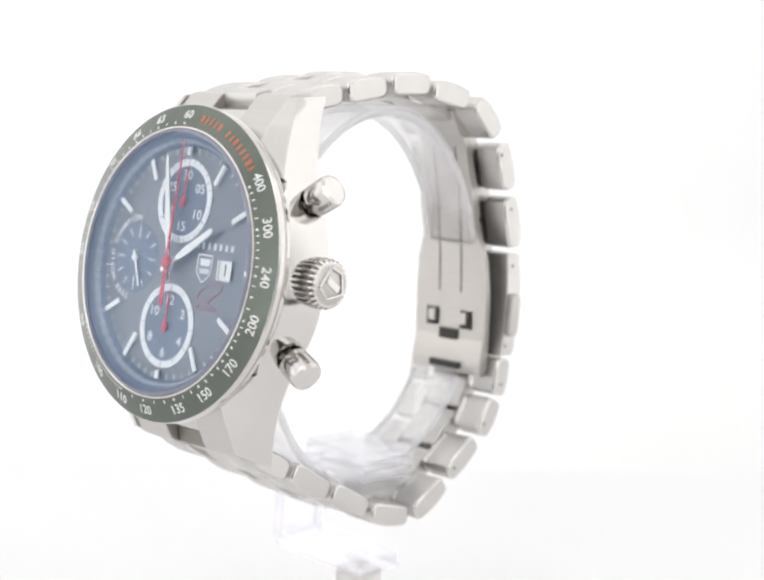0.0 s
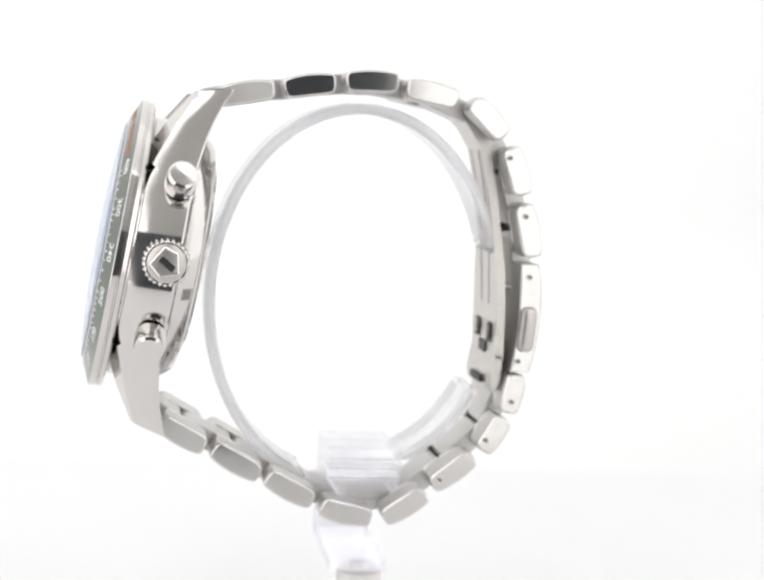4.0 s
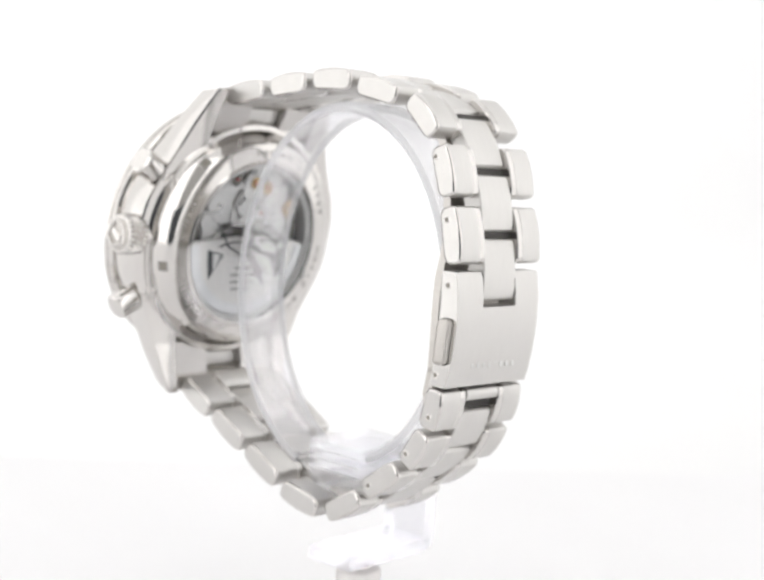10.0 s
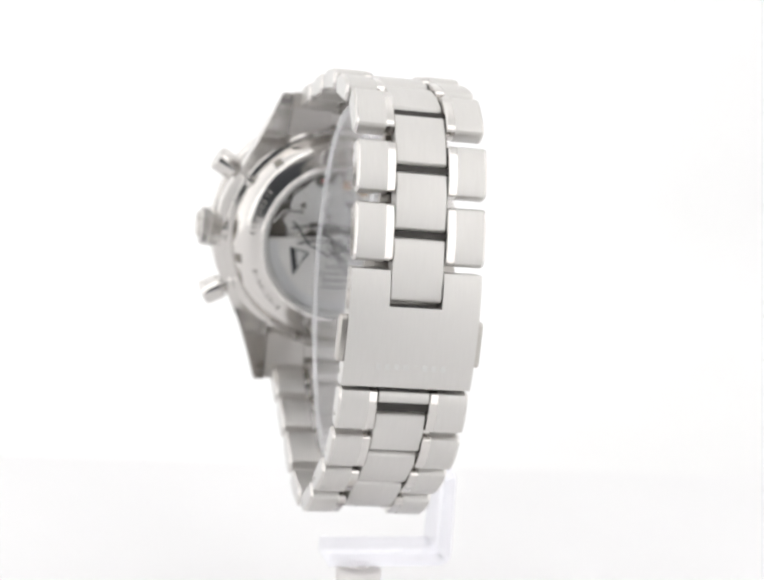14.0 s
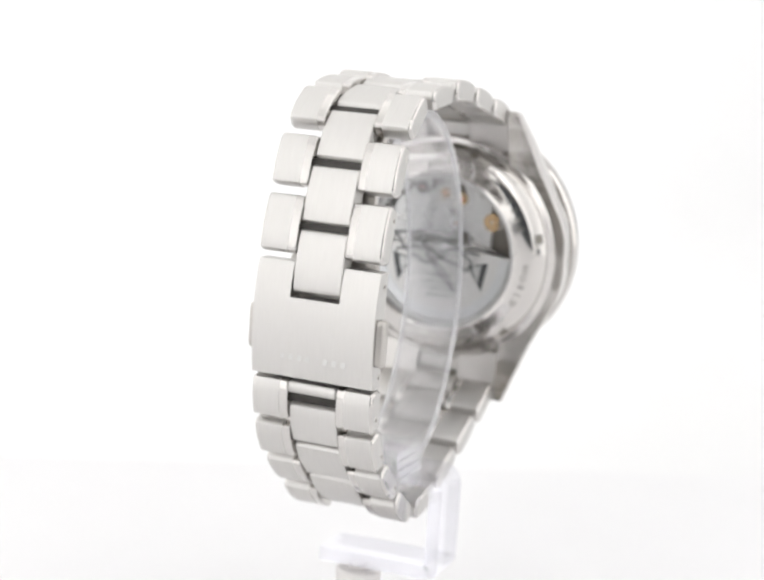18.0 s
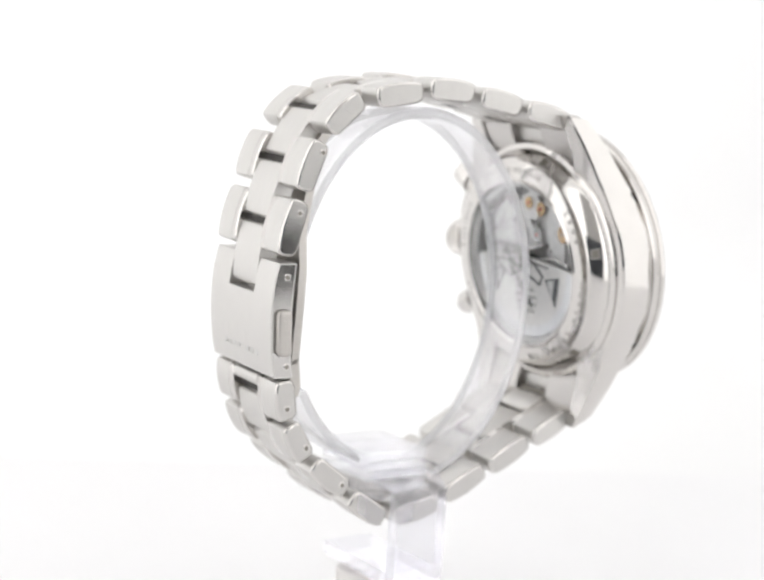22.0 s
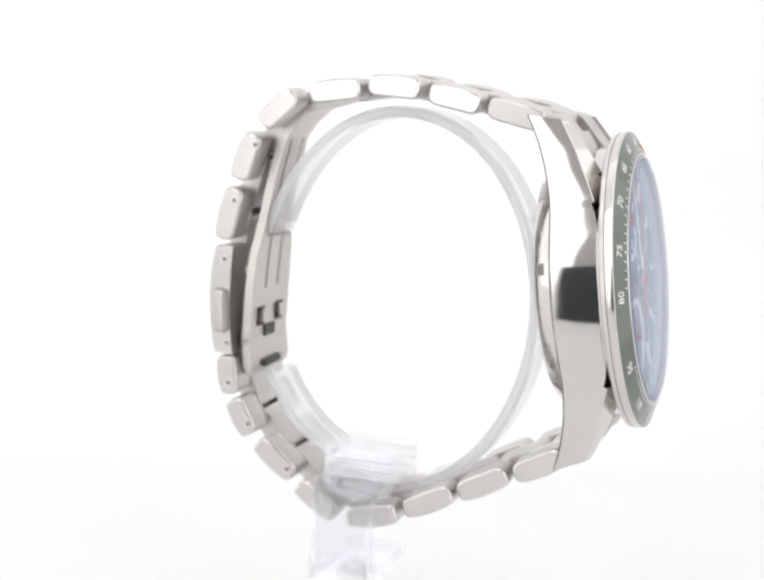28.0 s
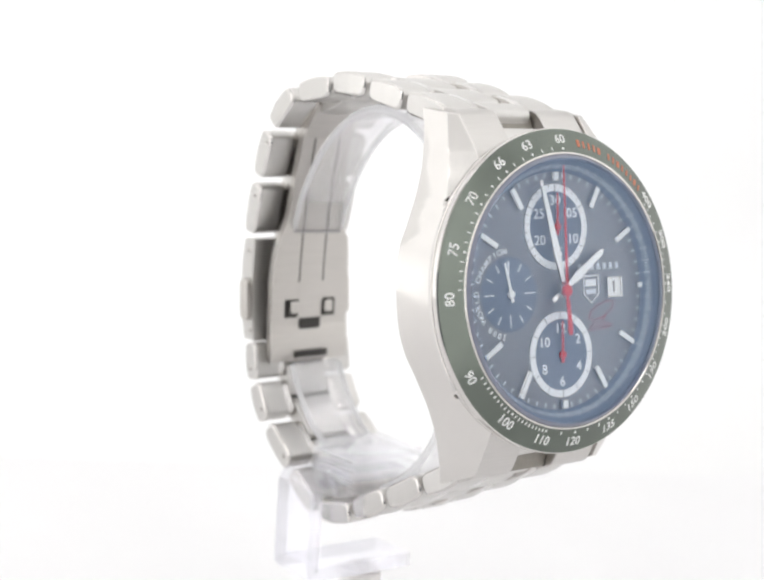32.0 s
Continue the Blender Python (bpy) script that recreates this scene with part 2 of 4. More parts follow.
def inset(outline, b):
    """The outline drawn in evenly by b."""
    n = len(outline)
    turn = 1 if sum(outline[i - 1][0] * outline[i][1] - outline[i][0] * outline[i - 1][1] for i in range(n)) > 0 else -1
    out = []
    for i in range(n):
        p, a, c = Vector(outline[i]), Vector(outline[i - 1]), Vector(outline[(i + 1) % n])
        d0, d1 = (p - a).normalized(), (c - p).normalized()
        n0, n1 = Vector((-d0.y, d0.x)) * turn, Vector((-d1.y, d1.x)) * turn
        q = p + (n0 + n1) * (b / max(0.6, 1 + n0.dot(n1)))
        out.append((q.x, q.y))
    return out


def part(name, mesh, mat, parent, label="", smooth=28, shadow=True):
    ob = new(name, mesh.build(name, mat, smooth))
    ob.parent = parent
    ob.visible_shadow = shadow
    return tagged(ob, label) if label else ob


def along_x(outline, x0, x1, bevel=0.18):
    """A y, z outline stretched along x with eased ends: rows for Mesh.loft."""
    o2 = inset(outline, bevel)
    return [[(x0, y, z) for y, z in o2], [(x0 + bevel, y, z) for y, z in outline],
            [(x1 - bevel, y, z) for y, z in outline], [(x1, y, z) for y, z in o2]]


TEXT = {}


def text_mesh(s, size):
    """Flat letters with a little thickness, centred, from the built-in font."""
    if (s, size) not in TEXT:
        cu = bpy.data.curves.new("letters", "FONT")
        cu.body, cu.size, cu.align_x, cu.align_y, cu.extrude, cu.resolution_u, cu.offset = s, size, "CENTER", "CENTER", 0.02, 3, 0.008 * size
        ob = bpy.data.objects.new("letters", cu)
        scene.collection.objects.link(ob)
        me = bpy.data.meshes.new_from_object(ob.evaluated_get(bpy.context.evaluated_depsgraph_get()))
        TEXT[(s, size)] = ([tuple(v.co) for v in me.vertices], [tuple(p.vertices) for p in me.polygons])
        bpy.data.objects.remove(ob)
        bpy.data.meshes.remove(me)
        bpy.data.curves.remove(cu)
    return TEXT[(s, size)]


def put_text(mesh, s, size, m):
    v, f = text_mesh(s, size)
    return mesh.add(v, f, m)


# ---- setting: the light tent ----
def setting():
    def sheet(name, mesh, mat, label):
        ob = new(name, mesh.build(name, mat, 40))
        return tagged(ob, label, kind="structure")
    FZ = -55.0
    # floor sheet; its far edge bends up into the backdrop, along a slightly skewed line
    turn = Matrix.Rotation(radians(SKEW), 4, "Z")
    sheet("floor", Mesh().box(-445, 445, -192, SWEEP_Y, FZ - 3, FZ, m=turn), floor_mat, "plain white glossy floor sheet of the light tent")
    outline = []
    R = 60.0
    for i in range(13):
        a = radians(90 * i / 12)
        outline.append((SWEEP_Y + R * math.sin(a), FZ + R - R * math.cos(a)))
    outline.append((SWEEP_Y + R, 620))
    back = outline + [(y + 3, z - 0.5) for y, z in reversed(outline)]
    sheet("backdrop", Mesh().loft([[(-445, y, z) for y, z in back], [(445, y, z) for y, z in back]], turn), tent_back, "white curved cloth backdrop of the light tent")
    # sides and top stay out of view: added to light and mirror in the steel
    sheet("wall_left", Mesh().box(-420, -415, -330, 300, FZ, 560), tent_left, "white cloth side of the light tent, glowing in place of lamps")
    sheet("wall_right", Mesh().box(415, 420, -330, 300, FZ, 560), tent_right, "white cloth side of the light tent, glowing in place of lamps")
    sheet("ceiling", Mesh().box(-420, 420, -330, 300, 500, 505), tent_top, "white cloth top of the light tent, glowing in place of lamps")
    # front cloth with the opening through which the camera looks
    front = Mesh()
    y0, y1 = -252, -248
    front.box(-420, HOLE_L, y0, y1, HOLE_B, HOLE_T).box(-420, CARD_L, y0, y1, HOLE_T, 440).box(-420, 420, y0, y1, 440, 500)
    front.box(HOLE_R, 420, y0, y1, HOLE_B, 180).box(118, 420, y0, y1, 180, 440)
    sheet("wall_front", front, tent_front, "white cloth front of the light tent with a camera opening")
    # unseen grey sheet over the opening, added to grey the lugs' reflections
    sheet("card_front", Mesh().box(CARD_L, HOLE_R, y0, y1, HOLE_T, 180).box(CARD_L, 118, y0, y1, 180, 440), card_mat, "grey card added out of view to darken reflections in the steel")
    dark = Mesh()
    dark.box(-420, 420, -700, -690, -400, 560).box(-425, -420, -700, -252, -400, 560).box(420, 425, -700, -252, -400, 560).box(-420, 420, -700, -100, -405, -400)
    dark.box(-420, 420, -700, -330, 555, 560)
    sheet("wall_studio", dark, room_dark, "dark wall of the studio behind the camera")


SWEEP_Y, SKEW = 114.5, 8.8
HOLE_L, HOLE_R, HOLE_T, HOLE_B, CARD_L = -80.0, 100.0, 72.0, -140.0, -52.0
setting()

# ---- the watch ----
watch = tagged(new("wristwatch"), "stainless steel chronograph wristwatch with dark grey dial and link bracelet", "watch")
# head frame: x to three o'clock, y to twelve, z out of the dial
TILT = math.atan2(4.32, 29.03)
HEAD = Matrix(((1, 0, 0, 0.6), (0, math.sin(TILT), -math.cos(TILT), -37.1), (0, math.cos(TILT), math.sin(TILT), 6.25), (0, 0, 0, 1)))


def hp(name, mesh, mat, parent=None, label="", smooth=28, shadow=True):
    """A part of the head, built in the head frame."""
    mesh.v = [tuple(HEAD @ Vector(p)) for p in mesh.v]
    return part(name, mesh, mat, parent or watch, label, smooth, shadow)


def clock(deg, r, h=0.0):
    """A point of the dial by its clockwise angle from twelve."""
    a = radians(deg)
    return Vector((r * math.sin(a), r * math.cos(a), h))


def spin(deg, x=0.0, y=0.0, h=0.0):
    return Matrix.Translation((x, y, h)) @ Matrix.Rotation(radians(-deg), 4, "Z")


# side of the case: half width, front and back of the flank at heights from the middle to the lug tip
FLANK = [(0, 20.0, -1.2, -7.4), (3.5, 19.85, -1.2, -7.4), (6.5, 19.1, -1.2, -7.4), (9, 17.85, -1.1, -7.45), (11.3, 16.75, -1.0, -7.5), (13, 15.9, -1.65, -7.65), (15, 15.0, -2.4, -7.95),
         (17, 14.25, -3.15, -8.3), (20, 13.2, -4.3, -9.1), (22, 12.55, -5.1, -9.8), (23.2, 12.15, -6.0, -10.3), (23.9, 11.95, -7.6, -10.55)]


def smooth_rows(rows, k):
    """Catmull-Rom through rows of numbers, mirrored at the first one."""
    ext = [[-rows[1][0], *rows[1][1:]]] + [list(r) for r in rows] + [[2 * a - b for a, b in zip(rows[-1], rows[-2])]]
    out = []
    for i in range(1, len(ext) - 2):
        p0, p1, p2, p3 = ext[i - 1:i + 3]
        for n in range(k):
            t = n / k
            out.append(tuple(0.5 * (2 * b + (c - a) * t + (2 * a - 5 * b + 4 * c - d) * t * t + (3 * b - a - 3 * c + d) * t ** 3) for a, b, c, d in zip(p0, p1, p2, p3)))
    return out + [tuple(rows[-1])]


def case():
    m = Mesh()
    for sx in (1, -1):
        half = smooth_rows(FLANK, 4)
        rows = [(-v, x, f, b) for v, x, f, b in reversed(half[1:])] + half
        rings = []
        for v, x, f, b in rows:
            xi = 10.35
            k = max(0.0, min(1.0, (abs(v) - 8) / 8))
            k = k * k * (3 - 2 * k)
            drop = 0.2 * (1 - k) + k * 0.33 * (x - xi)
            c = drop / 0.5 * (1 - k) + k * (x - xi - 0.15)
            if abs(v) > 12:
                f = -1.68 - 0.37 * (abs(v) - 12) + drop
            # the lug ends are cut level, not square to the dial
            cut = 0.25 * max(0.0, min(1.0, (abs(v) - 18.5) / 5.4)) * (1 if v > 0 else -1)
            lean = 0.055 * (f - drop - b)      # the flank draws in towards the dial
            ring = [(xi, b), (x + lean - 0.25, b)]
            for i in range(7):
                u = i / 6      # the flank swells gently between its edges
                ring.append((x + lean * (1 - 2 * u) + 0.14 * (1 - (2 * u - 1) ** 2), b + 0.25 + (f - drop - 0.35 - b) * u))
            ring += [(x - lean - 0.12, f - drop), (x - c, f), (xi, f)]
            rings.append([(sx * px, v - cut * (d - b), d) for px, d in ring])
        m.loft(rings)
    c = hp("case", m, polished, None, "polished steel case with angular lugs", smooth=50)
    # the facets meet in crisp edges
    n = len(rings[0])
    for e in c.data.edges:
        i, j = e.vertices[0] % n, e.vertices[1] % n
        if i == j and i in (0, 1, 2, 8, 9, 10, 11):
            e.use_edge_sharp = True
    # round barrel between the flanks
    b = Mesh().lathe([(12, -7.2), (17.6, -7.2), (18.4, -6.8), (18.4, -1.6), (18.1, -1.2), (12, -1.2)], 96, solid=True)
    hp("case_barrel", b, polished, c)
    # spring bars between the lugs
    for s in (1, -1):
        t = Mesh().tube([(-10.6, s * 22.0, -8.9), (10.6, s * 22.0, -8.9)], 0.5, 12)
        hp("spring_bar", t, satin, c)
    return c


the_case = case()


def bezel():
    rim = Mesh().lathe([(17.0, -1.15), (20.0, -1.15), (20.3, -0.95), (20.42, -0.4), (20.2, -0.3), (20.2, -0.14), (20.43, -0.04), (20.44, 0.5), (20.43, 0.66), (20.32, 0.78), (17.4, 2.0), (17.3, 2.16), (17.12, 2.2), (17.0, 2.1), (17.0, -1.0)], 160, solid=True)
    rim = hp("bezel", rim, polished, None, "polished steel bezel ring")
    ins = Mesh().lathe([(17.35, 1.85), (17.35, 2.10), (20.3, 0.83), (20.3, 0.60)], 160, solid=True)
    ins = hp("bezel_insert", ins, insert, rim, "dark green-grey tachymeter insert")
    slope = math.atan2(1.08, 2.5)

    def on_cone(deg, r, flip=False):
        h = 2.115 - (r - 17.35) * 1.08 / 2.5
        a = spin(deg) @ Matrix.Translation((0, r, h)) @ Matrix.Rotation(-slope, 4, "X")
        return a @ Matrix.Rotation(math.pi, 4, "Z") if flip else a
    for val in (400, 300, 240, 200, 170, 150, 135, 120, 110, 100, 90, 80, 75, 70, 66, 63, 60):
        deg = 21600 / val % 360
        t = put_text(Mesh(), str(val), 1.7, on_cone(deg, 18.95, 85 < val < 235))
        hp("numeral", t, print_white, ins, "white number %d" % val, smooth=0)
        if val not in (90, 80):
            hp("dot", Mesh().disc(0, 0.17, 0, 0.03, 12, on_cone(deg, 17.75)), print_white, ins)
    ticks = Mesh()
    vals = [v for v in range(61, 80) if v not in (63, 66, 70, 75)] + list(range(91, 100)) + list(range(101, 110)) + [115, 125, 130, 140, 145, 155, 165, 175, 185, 195]
    vals += list(range(210, 300, 10)) + [320, 340, 360, 380]
    for val in vals:
        ticks.box(-0.075, 0.075, -0.21, 0.21, 0, 0.03, m=on_cone(21600 / val, 17.8))
    for val in (130, 160, 180, 190, 220):
        ticks.disc(0, 0.15, 0, 0.035, 12, on_cone(21600 / val, 17.8))
    tagged(hp("tachymeter_scale", ticks, print_white, ins, "fine white scale marks", smooth=0), kind="stuff")
    # the orange name is given as plain bars
    for i in range(14):
        if i == 5:
            continue
        w = 0.34 if i % 4 else 0.55
        hp("name_bar", Mesh().box(-w / 2, w / 2, -0.5, 0.5, 0, 0.03, m=on_cone(9.5 + i * 2.9, 18.7)), orange, ins, smooth=0)
    return rim


bezel()


def crystal():
    pts = [(0.0001, 3.55), (4, 3.5), (8, 3.35), (12, 3.08), (15, 2.76), (16.4, 2.56), (16.58, 2.45), (16.58, 1.9)]
    under = [(16.0, 1.9), (15, 1.96), (12, 2.28), (8, 2.55), (4, 2.7), (0.0001, 2.75)]
    cr = hp("crystal", Mesh().lathe(pts + under, 128, solid=True), crystal_mat, None, "domed clear sapphire crystal", shadow=False)
    hp("crystal_bevel", Mesh().lathe([(16.6, 1.9), (16.6, 2.42), (16.75, 2.34), (16.96, 2.08), (16.97, 1.88)], 128, solid=True), crystal_edge, cr, "ground lavender-grey edge of the crystal")


crystal()


# ---- dial ----
def dial():
    d = hp("dial", Mesh().lathe([(0.0001, -0.5), (15.75, -0.5), (15.75, 0), (0.0001, 0)], 128, solid=True), dial_paint, None, "anthracite grey dial")
    fl = Mesh().lathe([(14.95, -0.3), (15.0, 0.12), (16.4, 1.85), (16.95, 1.85), (16.95, -0.3)], 128, solid=True)
    fl = hp("flange", fl, flange_paint, d, "sloping blue-grey minute ring")
    marks = Mesh()
    for i in range(240):
        deg = i * 1.5
        l, w = (0.5, 0.06) if i % 4 == 0 else (0.34, 0.045)
        q = spin(deg) @ Matrix.Translation((0, 15.62, 0.88)) @ Matrix.Rotation(radians(50), 4, "X")
        marks.box(-w, w, -l, l, 0, 0.03, m=q)
    tagged(hp("minute_scale", marks, print_white, fl, "fine white minute marks", smooth=0), kind="stuff")
    ring_ticks = Mesh()
    for i in range(60):
        if i % 5:
            ring_ticks.box(-0.09, 0.09, 14.25, 14.85, 0.0, 0.06, m=spin(i * 6))
    tagged(hp("second_marks", ring_ticks, print_grey, d, "short grey second marks", smooth=0), kind="stuff")
    # applied hour markers: faceted steel batons with a white stripe
    for hour, r0, r1 in ((12, 13.85, 15.05), (1, 11.9, 14.95), (2, 11.9, 14.95), (3, 14.0, 14.9), (4, 11.9, 14.95), (5, 11.6, 14.95), (6, 13.75, 14.95),
                         (7, 11.2, 14.95), (8, 11.8, 14.95), (10, 11.8, 14.95), (11, 11.9, 14.95)):
        w = 0.48 if hour in (12, 6) else 0.4
        b = Mesh()
        b.loft([[(-w, r0, 0), (w, r0, 0), (w, r1, 0), (-w, r1, 0)], [(-w, r0, 0.25), (w, r0, 0.25), (w, r1, 0.25), (-w, r1, 0.25)],
                [(-w * .6, r0 + .2, 0.5), (w * .6, r0 + .2, 0.5), (w * .6, r1 - .2, 0.5), (-w * .6, r1 - .2, 0.5)]], spin(hour * 30))
        k = hp("hour_marker", b, polished, d, "faceted steel baton marker", smooth=0)
        hp("stripe", Mesh().box(-w * .8, w * .8, r0 + .1, r1 - .1, 0.3, 0.56, m=spin(hour * 30)), lume, k, smooth=0)
    # counters
    for name, y, numbers, step in (("minute_counter", 8.05, ("30", "05", "10", "15", "20", "25"), 60), ("hour_counter", -8.05, ("12", "2", "4", "6", "8", "10"), 60)):
        prof = [(0.0001, 0.05)]
        for i in range(1, 12):
            prof += [(i * 0.38, 0.05), (i * 0.38 + 0.05, 0.07)]
        prof += [(4.6, 0.06), (4.6, 0.0), (0.0001, 0.0)]
        s = hp(name, Mesh().lathe(prof, 64, Matrix.Translation((0, y, 0)), solid=True), subdial_paint, d, "dark round counter with fine circular grooves")
        rg = Mesh().disc(4.5, 5.42, 0.0, 0.14, 72, Matrix.Translation((0, y, 0)))
        rg = hp("counter_ring", rg, print_white, s, "white counter ring")
        n = 30 if y > 0 else 12
        tk = Mesh()
        for i in range(n):
            tk.box(-0.035, 0.035, 4.5 if i % 5 == 0 or n == 12 else 5.05, 5.42, 0.14, 0.16, m=spin(i * 360 / n, 0, y))
        hp("ring_ticks", tk, black, s, smooth=0)
        for i, w in enumerate(numbers):
            p = clock(i * step, 3.3 if len(w) > 1 else 3.45)
            hp("numeral", put_text(Mesh(), w, 1.75, Matrix.Translation((p.x, y + p.y, 0.12)) @ Matrix.Diagonal((1.12, 1, 1, 1))), print_white, s, "white number %s" % w, smooth=0)
    s = hp("seconds_counter", Mesh().lathe([(0.0001, 0.05), (4.5, 0.05), (4.6, 0.0), (0.0001, 0.0)], 64, Matrix.Translation((-8.3, 0, 0)), solid=True), subdial_paint, d, "dark running seconds counter")
    for i in range(12):
        r0 = 2.5 if i % 3 == 0 else 3.1
        hp("tick", Mesh().box(-0.07, 0.07, r0, 4.2, 0.04, 0.1, m=spin(i * 30, -8.3, 0)), print_white, s, smooth=0)
    words = "2008 WORLD CHAMPION"
    for i, ch in enumerate(words):
        if ch != " ":
            deg = 192 + i * 9.0
            m = Matrix.Translation((-8.3, 0, 0)) @ spin(deg) @ Matrix.Translation((0, 5.3, 0.04))
            hp("letter", put_text(Mesh(), ch, 1.1, m), print_white, s, smooth=0)
    # date window
    fr = Mesh()
    fr.box(8.6, 11.3, 1.2, 1.35, 0, 0.3, 0.05).box(8.6, 11.3, -1.35, -1.2, 0, 0.3, 0.05).box(8.6, 8.75, -1.2, 1.2, 0, 0.3).box(11.15, 11.3, -1.2, 1.2, 0, 0.3)
    fr = hp("date_window", fr, polished, d, "steel framed date window")
    hp("date_disc", Mesh().box(8.75, 11.15, -1.2, 1.2, 0.0, 0.05), lume, fr, "white date disc", smooth=0)
    hp("date_numeral", put_text(Mesh(), "1", 2.1, Matrix.Translation((9.95, 0, 0.08))), black, fr, "black number 1", smooth=0)
    # name plate in plain shapes: a row of bars and an outlined shield
    for i in range(7):
        hp("word_bar", Mesh().box(3.7 + i * 1.12, 4.2 + i * 1.12, 2.35, 3.2, 0.0, 0.03), print_grey, d, smooth=0)
    shield = [(-1.35, 1.6), (1.35, 1.6), (1.35, -0.7), (0, -1.9), (-1.35, -0.7)]
    sh = Mesh()
    for i in range(5):
        (xa, ya), (xb, yb) = shield[i], shield[(i + 1) % 5]
        sh.tube([(5.8 + xa, ya, 0.06), (5.8 + xb, yb, 0.06)], 0.1, 6)
    sh = hp("shield", sh, print_white, d, "outlined shield emblem")
    hp("emblem_bar", Mesh().box(4.85, 6.75, 0.25, 1.15, 0, 0.04), print_white, sh, smooth=0)
    hp("emblem_bar", Mesh().box(4.85, 6.75, -0.75, -0.1, 0, 0.04), print_grey, sh, smooth=0)
    # red flourish printed below the date
    loop = [(5.2, -3.9), (5.6, -3.0), (7.0, -2.2), (8.8, -1.75), (9.9, -1.9), (9.5, -2.8), (8.0, -3.7), (6.0, -4.2), (5.3, -3.9)]
    hp("red_flourish", Mesh().tube([(x, y, 0.05) for x, y in loop], 0.06, 5), red_print, d, "thin red printed flourish")
    zig = [(6.2, -4.1), (8.2, -3.8), (7.4, -4.3), (9.4, -4.9), (6.0, -4.6), (5.3, -5.0), (9.2, -5.1), (4.9, -5.4)]
    hp("red_flourish", Mesh().tube([(x, y, 0.05) for x, y in zig], 0.06, 5), red_print, d)
    return d


the_dial = dial()


def pointers():
    def blade(length, w0, w1, tail, h, th, deg, mat, stripe=None, name="", label=""):
        out = [(-w0 * .55, -tail), (w0 * .55, -tail), (w0 * .5, 0.9), (w0, length * .35), (w1, length * .93), (0, length), (-w1, length * .93), (-w0, length * .35), (-w0 * .5, 0.9)]
        k = hp(name, Mesh().prism(out, h, h + th, 0.05, spin(deg)), mat, None, label)
        if stripe:
            hp("stripe", Mesh().prism([(-w0 * .45, 1.2), (w0 * .45, 1.2), (w0 * .85, length * .36), (w1 * .8, length * .93), (-w1 * .8, length * .93), (-w0 * .85, length * .36)], h + th, h + th + .05, m=spin(deg)), stripe, k, smooth=0)
        return k
    blade(9.1, 0.62, 0.42, 2.2, 0.75, 0.22, 57, polished, lume, "hour_pointer", "faceted steel hour pointer with white stripe")
    blade(14.5, 0.62, 0.3, 2.4, 1.15, 0.22, -13.5, polished, lume, "minute_pointer", "faceted steel minute pointer with white stripe")
    c = hp("sweep_pointer", Mesh().prism([(-0.2, -2.2), (0.2, -2.2), (0.14, 9), (0.07, 15.7), (-0.07, 15.7), (-0.14, 9)], 1.62, 1.74, m=spin(0.8)), red, None, "red lacquered sweep pointer", 0)
    hp("counterweight", Mesh().prism([(-0.2, -1.2), (-0.42, -4.6), (-0.3, -5.6), (0.3, -5.6), (0.42, -4.6), (0.2, -1.2)], 1.6, 1.78, 0.04, spin(-3)), red, c)
    hp("hub", Mesh().lathe([(0.0001, 1.95), (0.6, 1.92), (0.75, 1.8), (0.75, 1.5), (0.0001, 1.5)], 32, solid=True), red, c)
    hp("pinion", Mesh().lathe([(0.0001, 1.5), (0.9, 1.5), (1.0, 1.3), (1.0, 0.05), (0.0001, 0.05)], 32, solid=True), polished, c)
    for nm, y, deg, ln in (("counter_pointer_minutes", 8.05, 3, 4.3), ("counter_pointer_hours", -8.05, 2, 4.2)):
        o = [(-0.25, -1.0), (0.25, -1.0), (0.2, 0), (0.1, ln), (-0.1, ln), (-0.2, 0)]
        k = hp(nm, Mesh().prism(o, 0.35, 0.45, m=spin(deg, 0, y)), red, None, "small red counter pointer", 0)
        hp("hub", Mesh().lathe([(0.0001, 0.6), (0.45, 0.58), (0.5, 0.3), (0.4, 0.1), (0.0001, 0.1)], 24, Matrix.Translation((0, y, 0)), solid=True), red, k)
    # running seconds: built round its own pivot, so that it can turn
    o = [(-0.22, -1.0), (0.22, -1.0), (0.2, 0), (0.12, 4.0), (-0.12, 4.0), (-0.2, 0)]
    k = part("seconds_pointer", Mesh().prism(o, 0.35, 0.45), lume, watch, "small white running seconds pointer", 0)
    part("hub", Mesh().lathe([(0.0001, 0.6), (0.45, 0.58), (0.55, 0.3), (0.4, 0.1), (0.0001, 0.1)], 24, solid=True), lume, k)
    return k


seconds_pointer = pointers()


